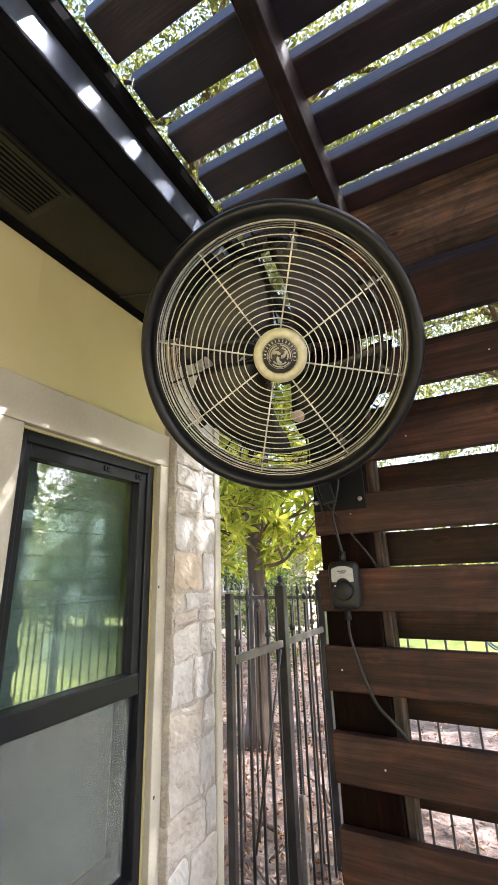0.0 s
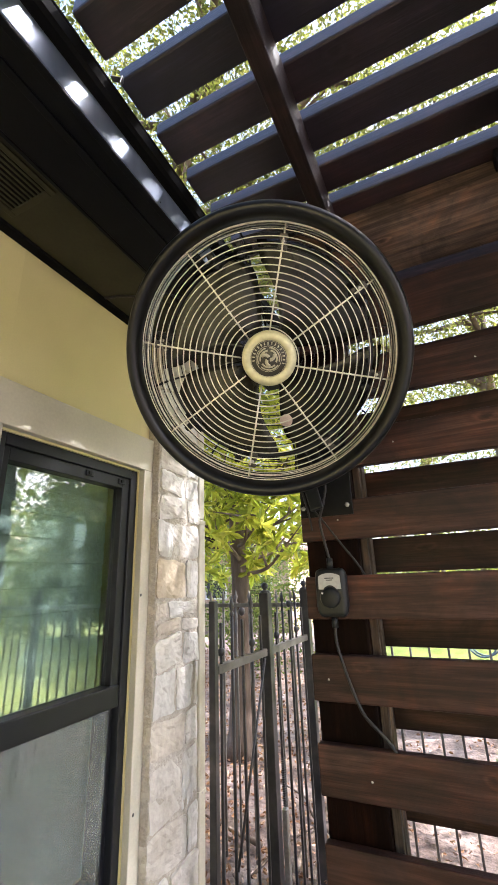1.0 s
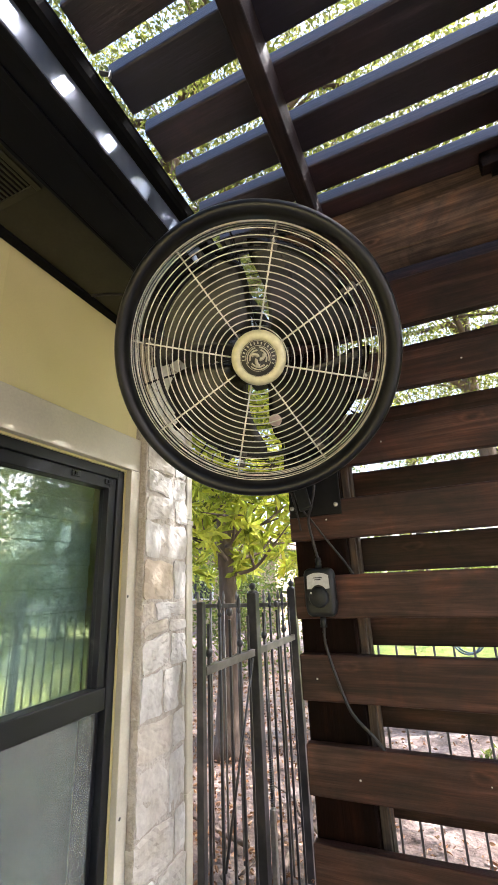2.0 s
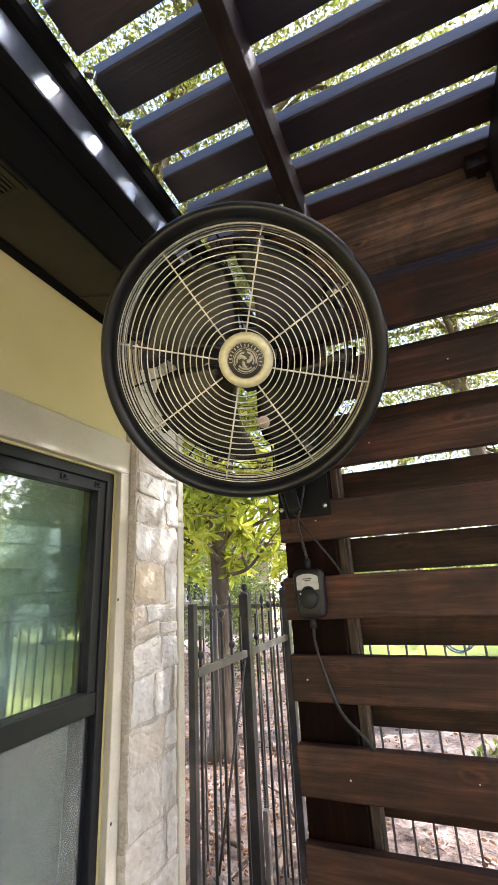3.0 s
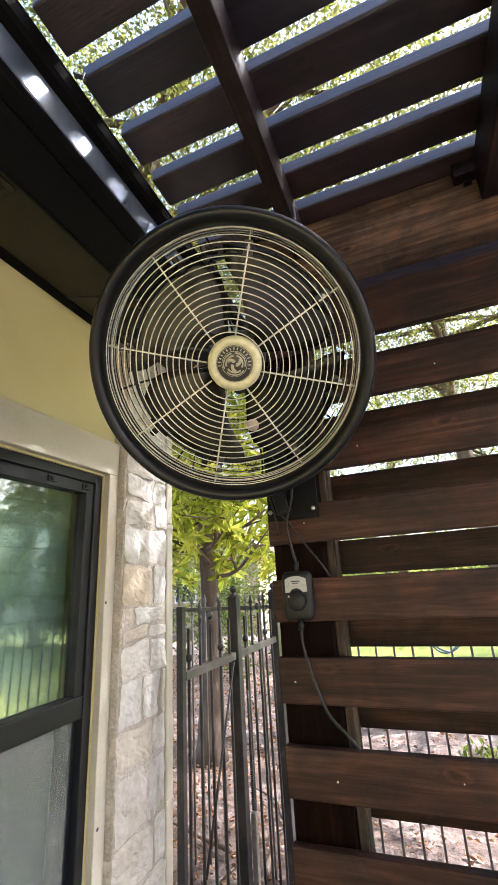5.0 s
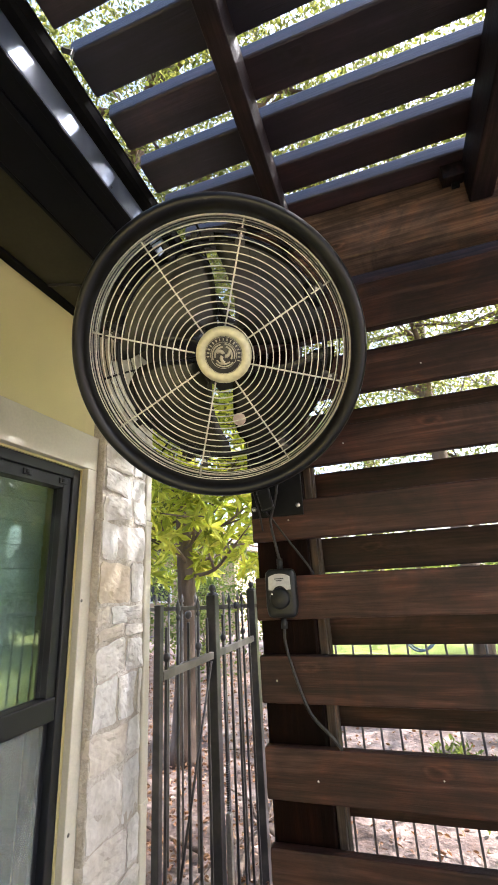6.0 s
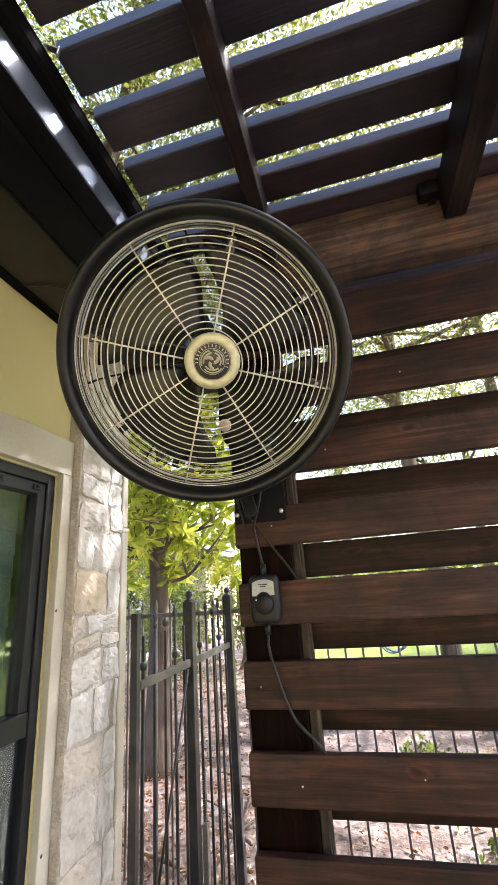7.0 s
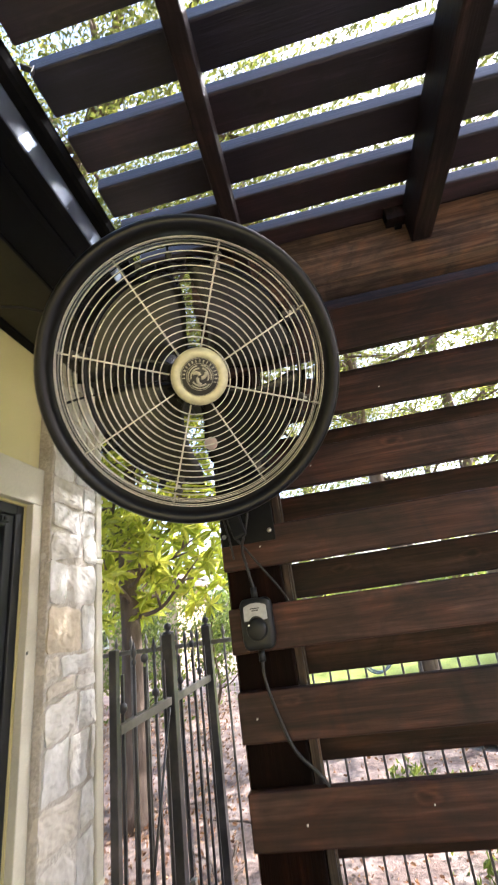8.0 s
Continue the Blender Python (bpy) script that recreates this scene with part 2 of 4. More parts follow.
MAGNOLIA = leaf_mat("magnolia_leaf", (0.17, 0.21, 0.03), (0.37, 0.43, 0.08), (0.60, 0.60, 0.18), 0.72)
OAK = leaf_mat("oak_leaf", (0.07, 0.092, 0.022), (0.135, 0.16, 0.045), (0.25, 0.26, 0.095), 0.55)
SHRUB = leaf_mat("shrub_leaf", (0.065, 0.10, 0.028), (0.12, 0.165, 0.045), (0.20, 0.24, 0.07), 0.5)
DEAD = leaf_mat("fallen_leaf", (0.13, 0.06, 0.03), (0.29, 0.14, 0.065), (0.44, 0.29, 0.19), 0.15)

GLASS, gn, gl, gb = mat("window_glass", 0.02)
gb.inputs["Base Color"].default_value = (0.80, 0.90, 0.86, 1)
gb.inputs["Transmission Weight"].default_value, gb.inputs["IOR"].default_value = 1.0, 2.2
gv = coords(gn, gl)
bump(gn, gl, gb, noise_tex(gn, gl, gv, 2.5, 1), 0.03, 0.01)


sn, sl = STONE.node_tree.nodes, STONE.node_tree.links
sb = sn["Principled BSDF"]
base_link = sb.inputs["Base Color"].links[0].from_socket
so = sn.new("ShaderNodeObjectInfo")
sr = ramp(sn, [(0.0, (0.97, 0.85, 0.68)), (0.16, (1.0, 0.95, 0.88)), (0.45, (1.06, 1.06, 1.06)), (0.8, (1.0, 1.0, 1.0)), (1.0, (0.94, 0.89, 0.82))])
sl.new(so.outputs["Random"], sr.inputs[0])
sl.new(mix(sn, sl, 1.0, base_link, sr.outputs[0], "MULTIPLY"), sb.inputs["Base Color"])


# ---- building helpers ----
def wm(ob):
    return (wm(ob.parent) @ ob.matrix_basis) if ob.parent else ob.matrix_basis.copy()


def mesh_of(name, bm, material):
    me = bpy.data.meshes.new(name)
    bm.normal_update()
    bm.to_mesh(me)
    bm.free()
    if material:
        me.materials.append(material)
    return me


def smooth(bm):
    for f in bm.faces:
        f.smooth = True
    return bm


def part(name, bm, material, parent=None, label="", at=None):
    """Links a bmesh (or ready mesh) as one object; at: world place or matrix, given the parent's."""
    me = bm if isinstance(bm, bpy.types.Mesh) else mesh_of(name, bm, material)
    ob = new(name, me)
    ob.parent = parent
    if at is not None:
        m = at if isinstance(at, Matrix) else Matrix.Translation(at)
        ob.matrix_basis = (wm(parent).inverted() @ m) if parent else m
    if label:
        tagged(ob, label)
    return ob


def thing(name, at, label, category, group="", kind=""):
    ob = new(name)
    ob.empty_display_size = 0.1
    ob.matrix_basis = at if isinstance(at, Matrix) else Matrix.Translation(at)
    return tagged(ob, label, category, group, kind)


def box(sx, sy, sz, bevel=0.0, seg=2, bm=None, at=(0, 0, 0), cuts=0):
    bm = bm or bmesh.new()
    g = bmesh.ops.create_cube(bm, size=1.0, matrix=Matrix.Translation(at) @ Matrix.Diagonal((sx, sy, sz, 1)))
    if bevel:
        es = list({e for v in g["verts"] for e in v.link_edges})
        bmesh.ops.bevel(bm, geom=es, offset=bevel, segments=seg, profile=0.5, affect="EDGES")
    return bm


def span(x0, x1, y0, y1, z0, z1):
    return (x1 - x0, y1 - y0, z1 - z0), ((x0 + x1) / 2, (y0 + y1) / 2, (z0 + z1) / 2)


def slab(name, x0, x1, y0, y1, z0, z1, material, parent=None, bevel=0.003, label="", seg=2):
    size, mid = span(x0, x1, y0, y1, z0, z1)
    return part(name, box(*size, bevel, seg), material, parent, label, mid)


def lathe(profile, n=48, bm=None):
    """Turns (r, z) round the z axis."""
    bm = bm or bmesh.new()
    rings = []
    for r, z in profile:
        if r < 1e-6:
            rings.append([bm.verts.new((0, 0, z))])
        else:
            rings.append([bm.verts.new((r * math.cos(2 * math.pi * i / n), r * math.sin(2 * math.pi * i / n), z)) for i in range(n)])
    for a, c in zip(rings, rings[1:]):
        for i in range(n):
            j = (i + 1) % n
            if len(a) == 1 and len(c) > 1:
                bm.faces.new((a[0], c[i], c[j]))
            elif len(c) == 1 and len(a) > 1:
                bm.faces.new((a[i], c[0], a[j]))
            elif len(a) > 1:
                bm.faces.new((a[i], c[i], c[j], a[j]))
    bmesh.ops.recalc_face_normals(bm, faces=bm.faces)
    return smooth(bm)


def tube(points, radius, n=8, closed=False, bm=None):
    """A tube along points; radius: a number, or one for each point."""
    bm = bm or bmesh.new()
    pts = [Vector(p) for p in points]
    k = len(pts)
    rings = []
    ref = Vector((0.31, 0.17, 0.93)).normalized()
    for i, p in enumerate(pts):
        a = pts[(i - 1) % k] if (i or closed) else p
        c = pts[(i + 1) % k] if (i < k - 1 or closed) else p
        d = (c - a).normalized()
        u = d.cross(ref)
        if u.length < 0.05:
            u = d.cross(Vector((1, 0, 0)))
        u.normalize()
        v = d.cross(u)
        r = radius[i] if isinstance(radius, (list, tuple)) else radius
        rings.append([bm.verts.new(p + (u * math.cos(2 * math.pi * j / n) + v * math.sin(2 * math.pi * j / n)) * r) for j in range(n)])
    for i in range(k if closed else k - 1):
        a, c = rings[i], rings[(i + 1) % k]
        for j in range(n):
            bm.faces.new((a[j], a[(j + 1) % n], c[(j + 1) % n], c[j]))
    if not closed:
        bm.faces.new(rings[0])
        bm.faces.new(rings[-1])
    bmesh.ops.recalc_face_normals(bm, faces=bm.faces)
    return smooth(bm)


def circle(r, z, n=72):
    return [(r * math.cos(2 * math.pi * i / n), r * math.sin(2 * math.pi * i / n), z) for i in range(n)]


def bow(points, steps=8):
    """A smooth line through the points."""
    p = [Vector(q) for q in points]
    p = [2 * p[0] - p[1]] + p + [2 * p[-1] - p[-2]]
    out = []
    for i in range(1, len(p) - 2):
        a, b_, c, d = p[i - 1:i + 3]
        for s in range(steps):
            t = s / steps
            out.append(0.5 * (2 * b_ + (c - a) * t + (2 * a - 5 * b_ + 4 * c - d) * t * t + (3 * b_ - a - 3 * c + d) * t ** 3))
    return out + [p[-2]]


# ---- ground ----
GZ = -0.26  # the yard lies below the patio slab
gm = bmesh.new()
bmesh.ops.create_grid(gm, x_segments=120, y_segments=120, size=120)
for v in gm.verts:
    d = max(0.0, math.hypot(v.co.x, v.co.y) - 6)
    v.co.z = 0.05 * noise.noise(v.co * 0.35) * min(1, d / 4) - 0.03 + GZ
tagged(part("ground", gm, DIRT), "brown bare dirt ground strewn with leaf litter", "ground", kind="structure")
lm = bmesh.new()
bmesh.ops.create_grid(lm, x_segments=60, y_segments=40, size=1, matrix=Matrix.Translation((4, 34, 0)) @ Matrix.Diagonal((60, 27, 1, 1)))
for v in lm.verts:
    if v.co.y < 7.5:
        v.co.y += 0.7 * noise.noise(Vector((v.co.x * 0.4, 0, 0)))
    edge = -0.9 - 0.30 * (v.co.y - 7.0)
    v.co.x = edge + (v.co.x + 56) * 0.55
    if v.co.y < 14:
        v.co.y -= 3.0 * min(1.0, max(0.0, (v.co.x - 0.8) / 2.5)) * (14 - v.co.y) / 7.0
    v.co.z = 0.05 + GZ + 0.05 * noise.noise(v.co * 0.3)
tagged(part("lawn", lm, GRASS), "bright green mown lawn beyond the fence", "lawn", kind="structure")
tagged(slab("floor", -1.5, 4.2, -3.6, 1.85, GZ - 0.1, 0.0, CONCRETE, None, 0.01), "grey concrete patio slab", "floor", kind="structure")

# ---- house: wall, trim, window, soffit ----
WX = -1.46
WIN = (0.925, 1.690, 0.42, 2.156)
house = thing("wall_house", (WX, 0, 0), "cream plastered house wall with a window", "wall", kind="structure")
for nm, y0, y1, z0, z1 in (("wall_panel", -3.6, WIN[0], 0, 2.97), ("wall_panel", WIN[0], WIN[1], WIN[3], 2.97),
                           ("wall_panel", WIN[0], WIN[1], 0, WIN[2]), ("wall_panel", WIN[1], 2.12, GZ - 0.1, 2.97)):
    slab(nm, WX - 0.16, WX, y0, y1, z0, z1, PLASTER, house, 0.0)
tagged(slab("wall_back", WX - 0.2, 4.2, -3.76, -3.6, 0, 3.2, PLASTER, None, 0.0), "cream plastered wall behind the patio", "wall", kind="structure")
trim = thing("trim", (WX, 1.3, 2.18), "cream smooth band round the window", "trim", kind="structure")
slab("head_band", WX, WX + 0.035, -3.0, 1.758, 2.164, 2.335, TRIM, trim, 0.004)
slab("side_band", WX, WX + 0.035, WIN[1] + 0.002, 1.758, 0.0, 2.163, TRIM, trim, 0.004)
slab("side_band", WX, WX + 0.035, WIN[0] - 0.16, WIN[0] - 0.002, 0.0, 2.163, TRIM, trim, 0.004)

win = thing("window_1", (WX - 0.03, 1.3, WIN[2]), "dark bronze double-hung window with reflecting glass", "window", kind="structure")
y0, y1, z0, z1 = WIN
fx0, fx1 = WX - 0.10, WX - 0.008


def frame_ring(y0, y1, z0, z1, w, x0, x1, parent, bevel=0.004):
    slab("jamb", x0, x1, y0, y0 + w, z0, z1, BRONZE, parent, bevel)
    slab("jamb", x0, x1, y1 - w, y1, z0, z1, BRONZE, parent, bevel)
    slab("head", x0, x1, y0 + w, y1 - w, z1 - w, z1, BRONZE, parent, bevel)
    slab("sill", x0, x1, y0 + w, y1 - w, z0, z0 + w, BRONZE, parent, bevel)


frame_ring(y0, y1, z0, z1, 0.045, fx0, fx1, win)
MEET0, MEET1 = 1.117, 1.203
us = slab("upper_sash", fx0 + 0.02, fx1 - 0.012, y0 + 0.046, y0 + 0.074, MEET1, z1 - 0.046, BRONZE, win, 0.003)
slab("stile", fx0 + 0.02, fx1 - 0.012, y1 - 0.092, y1 - 0.046, MEET1, z1 - 0.046, BRONZE, us, 0.003)
slab("rail", fx0 + 0.02, fx1 - 0.012, y0 + 0.074, y1 - 0.092, z1 - 0.098, z1 - 0.046, BRONZE, us, 0.003)
slab("meeting_rail", fx0 + 0.012, fx1 - 0.004, y0 + 0.046, y1 - 0.046, MEET0, MEET1, BRONZE, us, 0.006)
ls = slab("lower_sash", fx0 - 0.02, fx0 + 0.018, y0 + 0.046, y0 + 0.085, z0 + 0.046, MEET0 + 0.04, BRONZE, win, 0.003)
slab("stile", fx0 - 0.02, fx0 + 0.018, y1 - 0.088, y1 - 0.046, z0 + 0.046, MEET0 + 0.04, BRONZE, ls, 0.003)
slab("rail", fx0 - 0.02, fx0 + 0.018, y0 + 0.085, y1 - 0.088, z0 + 0.046, z0 + 0.12, BRONZE, ls, 0.003)
gxu, gxl = fx0 + 0.045, fx0
pa = slab("pane", gxu - 0.003, gxu + 0.003, y0 + 0.072, y1 - 0.090, MEET1 - 0.005, z1 - 0.096, GLASS, us, 0.0)
pb = slab("pane", gxl - 0.003, gxl + 0.003, y0 + 0.083, y1 - 0.086, z0 + 0.118, MEET0 + 0.03, GLASS, ls, 0.0)
pa.visible_shadow = pb.visible_shadow = False
for yl in (1.36, 1.565):
    lt = slab("tilt_latch", fx1 - 0.012, fx1 - 0.003, yl, yl + 0.046, z1 - 0.082, z1 - 0.056, BRONZE, win, 0.003)
    slab("latch_slide", fx1 - 0.003, fx1 + 0.003, yl + 0.010, yl + 0.024, z1 - 0.076, z1 - 0.062, BLACK, lt, 0.0015)
MESH, mn, ml, mb_ = mat("insect_mesh", 0.8)
mb_.inputs["Base Color"].default_value = (0.24, 0.26, 0.235, 1)
mo = mn.new("ShaderNodeMixShader")
mt = mn.new("ShaderNodeBsdfTransparent")
weave = mn.new("ShaderNodeMapRange")
weave.inputs[3].default_value, weave.inputs[4].default_value = 0.26, 0.46
ml.new(noise_tex(mn, ml, coords(mn, ml, (1, 1, 1)), 2.2, 3), weave.inputs[0])
ml.new(weave.outputs[0], mo.inputs[0])
ml.new(mt.outputs[0], mo.inputs[1])
ml.new(mb_.outputs[0], mo.inputs[2])
ml.new(mo.outputs[0], mn["Material Output"].inputs["Surface"])
isc = slab("insect_screen", fx0 + 0.050, fx0 + 0.051, y0 + 0.064, y1 - 0.064, z0 + 0.064, MEET0 - 0.001, MESH, win, 0.0, "grey insect mesh over the lower sash")
slab("screen_stile", fx0 + 0.044, fx0 + 0.056, y0 + 0.046, y0 + 0.0635, z0 + 0.046, MEET0 - 0.001, BRONZE, isc, 0.002)
slab("screen_stile", fx0 + 0.044, fx0 + 0.056, y1 - 0.0635, y1 - 0.046, z0 + 0.046, MEET0 - 0.001, BRONZE, isc, 0.002)
slab("screen_rail", fx0 + 0.044, fx0 + 0.056, y0 + 0.064, y1 - 0.064, z0 + 0.046, z0 + 0.0635, BRONZE, isc, 0.002)
bl = thing("window_blind", (WX - 0.2, 1.3, 0.5), "pale green-white slatted blind hanging behind the window glass", "blind")
for i in range(17):
    zc = 0.56 + 0.10 * i
    part("slat", box(0.004, 0.70, 0.102, 0.0015, 1), BLIND, bl, at=Matrix.Translation((WX - 0.175, 1.31, zc)) @ pose(0, 0, 0, 0, -4))
slab("head_rail", WX - 0.20, WX - 0.155, 0.95, 1.67, 2.215, 2.25, BLIND, bl, 0.004)
# the dim room behind the glass
room = thing("wall_room", (-3.2, 1.3, 0), "dim room seen through the window glass", "room", kind="structure")
slab("wall_panel", -3.9, -3.8, -1.0, 2.09, 0, 2.9, ROOM, room, 0)
slab("wall_panel", -3.8, WX - 0.161, -1.1, -1.0, 0, 2.9, ROOM, room, 0)
slab("floor_panel", -3.8, WX - 0.161, -1.0, 2.09, -0.05, 0.0, ROOM, room, 0)
slab("ceiling_panel", -3.8, WX - 0.161, -1.0, 2.09, 2.9, 2.95, ROOM, room, 0)
slab("wall_panel", -3.9, WX - 0.161, 2.092, 2.19, GZ - 0.1, 2.97, PLASTER, room, 0)

soffit = thing("ceiling_soffit", (-1.27, 0, 2.95), "dark olive soffit panel with a vent under the eave", "soffit", kind="structure")
slab("soffit_board", -1.48, -1.113, -3.6, 2.6, 2.955, 2.97, SOFFIT, soffit, 0.002)
VY0, VY1 = 0.28, 0.80
slab("vent_frame", -1.375, -1.352, VY0, VY1, 2.945, 2.9545, SOFFIT, soffit, 0.003)
slab("vent_frame", -1.168, -1.145, VY0, VY1, 2.945, 2.9545, SOFFIT, soffit, 0.003)
slab("vent_frame", -1.3515, -1.1685, VY0, VY0 + 0.024, 2.945, 2.9545, SOFFIT, soffit, 0.003)
slab("vent_frame", -1.3515, -1.1685, VY1 - 0.024, VY1, 2.945, 2.9545, SOFFIT, soffit, 0.003)
# Black sheet that stands for the shade inside the vent's recess.
slab("vent_backing", -1.3515, -1.1685, VY0 + 0.0245, VY1 - 0.0245, 2.9525, 2.9545, GUTTER, soffit, 0.0)
for i in range(9):
    part("vent_slat", box(0.013, VY1 - VY0 - 0.052, 0.002), SOFFIT, soffit, at=Matrix.Translation((-1.340 + i * 0.020, (VY0 + VY1) / 2, 2.9495)) @ pose(0, 0, 0, 0, 18))
slab("frieze_strip", WX + 0.001, WX + 0.045, -3.6, 1.757, 2.936, 2.9545, GUTTER, soffit, 0.003)
slab("edge_strip", -1.112, -1.086, -3.6, 2.6, 2.937, 2.97, SOFFIT, soffit, 0.003)
fas = thing("trim_fascia", (-0.95, 0, 2.9), "glossy dark eave fascia under the gutter", "fascia", kind="structure")
slab("fascia_board", -0.834, -0.810, -3.6, 2.6, 2.880, 2.985, FASCIA, fas, 0.004)
# Added dark strip: hides the bounced light on the fascia's underside.
slab("bottom_strip", -0.834, -0.812, -3.6, 2.6, 2.873, 2.8795, BOARD, fas, 0.002)
slab("underside_board", -1.070, -0.835, -3.6, 2.6, 2.892, 2.912, BOARD, fas, 0.003)
slab("bead_strip", -0.922, -0.897, -3.6, 2.6, 2.884, 2.8915, BOARD, fas, 0.002)
slab("inner_board", -1.085, -1.071, -3.6, 2.6, 2.890, 2.954, BOARD, fas, 0.003)
gut = thing("gutter", (-0.80, 0, 3.08), "black metal rain gutter along the eave", "gutter")
def sheet(name, prof, ya, yb, material, parent, label=""):
    """A bent metal sheet: a closed (x, z) outline drawn out along y."""
    bm = bmesh.new()
    ra = [bm.verts.new((x, ya, z)) for x, z in prof]
    rb = [bm.verts.new((x, yb, z)) for x, z in prof]
    for i in range(len(prof)):
        j = (i + 1) % len(prof)
        bm.faces.new((ra[i], ra[j], rb[j], rb[i]))
    bm.faces.new(ra)
    bm.faces.new(rb[::-1])
    bmesh.ops.recalc_face_normals(bm, faces=bm.faces)
    return part(name, bm, material, parent, label, (0, 0, 0))


for ya, yb in ((-3.6, -0.55), (-0.548, 2.6)):
    sheet("back_plate", [(-0.8640, 3.1420), (-0.8640, 3.0020), (-0.8590, 3.0020), (-0.8590, 3.1420)], ya, yb, GUTTER, gut)
    sheet("bottom_plate", [(-0.8640, 3.0000), (-0.8640, 2.9940), (-0.7860, 2.9940), (-0.7740, 3.0020), (-0.7780, 3.0060), (-0.7880, 3.0000)], ya, yb, GUTTER, gut)
    sheet("front_plate", [(-0.7745, 3.0040), (-0.7710, 3.0320), (-0.7705, 3.0370), (-0.7705, 3.0420), (-0.7760, 3.0420), (-0.7760, 3.0370), (-0.7770, 3.0340), (-0.7800, 3.0070)], ya, yb, GUTTER, gut)
    part("rolled_lip", tube([(-0.7730, ya, 3.0450), (-0.7730, yb, 3.0450)], 0.006, 8), GUTTER, gut, at=(0, 0, 0))
for y in (-1.4, -0.5, 0.42, 1.3, 2.2):
    slab("hanger_strap", -0.8580, -0.7780, y, y + 0.025, 3.0360, 3.0400, GUTTER, gut, 0.001)
tie = thing("gutter_clip", (-0.745, 0.66, 3.04), "small bent bluish steel clip at a slat end", "clip")
part("clip_plate", box(0.034, 0.020, 0.003, 0.001, 1), STEEL, tie, at=Matrix.Translation((-0.747, 0.662, 3.045)) @ pose(0, 0, 0, 14, 10, 30))
part("clip_tab", box(0.003, 0.016, 0.026, 0.001, 1), STEEL, tie, at=Matrix.Translation((-0.734, 0.668, 3.037)) @ pose(0, 0, 0, 10, 12, 30))
roof = thing("roof", (-2.2, 0, 3.2), "brown shingled house roof above the eave", "roof", kind="structure")
rfm = bmesh.new()
vs = [rfm.verts.new(c) for c in ((-0.87, -3.8, 3.16), (-0.87, 2.7, 3.16), (-5.0, 2.7, 5.2), (-5.0, -3.8, 5.2),
                                 (-0.87, -3.8, 3.19), (-0.87, 2.7, 3.19), (-5.0, 2.7, 5.23), (-5.0, -3.8, 5.23))]
for q in ((0, 1, 2, 3), (7, 6, 5, 4), (0, 4, 5, 1), (1, 5, 6, 2), (2, 6, 7, 3), (3, 7, 4, 0)):
    rfm.faces.new([vs[i] for i in q])
bmesh.ops.recalc_face_normals(rfm, faces=rfm.faces)
part("roof_plane", rfm, ROOFING, roof, at=(0, 0, 0))

# ---- stone corner ----
col = thing("wall_stone_corner", (-1.42, 1.9, 0), "cream limestone rubble corner of the house", "stone wall", kind="structure")
slab("mortar", -1.50, -1.3855, 1.759, 2.135, GZ - 0.1, 2.96, MORTAR, col, 0.006)


def stone(w, d, h, seed):
    """A squarish split-faced stone with broken facets and a chipped outline."""
    rnd = random.Random(seed)
    bm = bmesh.new()
    bmesh.ops.create_cube(bm, size=1.0, matrix=Matrix.Diagonal((d, w, h, 1)))
    bmesh.ops.subdivide_edges(bm, edges=bm.edges, cuts=9, use_grid_fill=True)
    off = Vector((rnd.uniform(0, 50), rnd.uniform(0, 50), rnd.uniform(0, 50)))
    sk, lean, tip = rnd.uniform(-0.12, 0.12), rnd.uniform(-0.04, 0.04), rnd.uniform(-0.03, 0.03)
    for v in bm.verts:
        ey, ez = abs(v.co.y) / (w / 2), abs(v.co.z) / (h / 2)
        if v.co.x > d * 0.49:
            facet = noise.cell(v.co * 24 + off) if max(ey, ez) < 0.95 else 0.0
            v.co.x += lean * v.co.y + tip * v.co.z + 0.0022 * facet + 0.006 * noise.noise(v.co * 17 + off) + 0.004 * noise.noise(v.co * 55 + off)
            if max(ey, ez) > 0.95:
                v.co.x -= 0.003
        if ey > 0.9 and ez > 0.9:
            v.co.y *= 0.94
            v.co.z *= 0.94
        v.co.z += sk * v.co.y
        wob = noise.noise_vector(v.co * 8 + off) * 0.013 + noise.noise_vector(v.co * 32 + off) * 0.007
        v.co += Vector((0, wob.y, wob.z))
    return bm


# courses from the top down: height, then where the course is split along its length
COURSES = [(0.11, (0.4,)), (0.20, (0.6,)), (0.15, (0.35, 0.75)), (0.19, (0.5,)), (0.13, (0.68,)), (0.12, (0.62,)), (0.14, (0.7,)), (0.19, (0.33,)), (0.20, (0.66,)),
           (0.09, (0.3,)), (0.065, (0.55,)), (0.15, (0.62,)), (0.20, (0.45, 0.85)), (0.16, (0.7,)), (0.24, (0.6,)), (0.18, (0.75,)), (0.22, (0.4,)), (0.14, (0.6,)), (0.10, (0.5,)), (0.17, (0.4,)), (0.15, (0.65,))]
rs = random.Random(4)
zt, seed = 2.958, 0
for h, cuts in COURSES:
    if zt - h < GZ - 0.1:
        break
    ends = [1.757] + [1.757 + 0.38 * c + rs.uniform(-0.012, 0.012) for c in cuts] + [2.137]
    for ya, yb in zip(ends, ends[1:]):
        seed += 1
        part("stone", stone(yb - ya - 0.016, 0.09, h - 0.016, seed), STONE, col, at=(-1.4235 + rs.uniform(-0.003, 0.005), (ya + yb) / 2, zt - h / 2))
    zt -= h
ds = thing("downspout", (-1.41, 2.173, GZ), "pale painted metal downspout at the stone corner", "downspout")
slab("pipe", -1.455, -1.378, 2.142, 2.205, GZ - 0.03, 1.955, TRIM, ds, 0.010, seg=3)
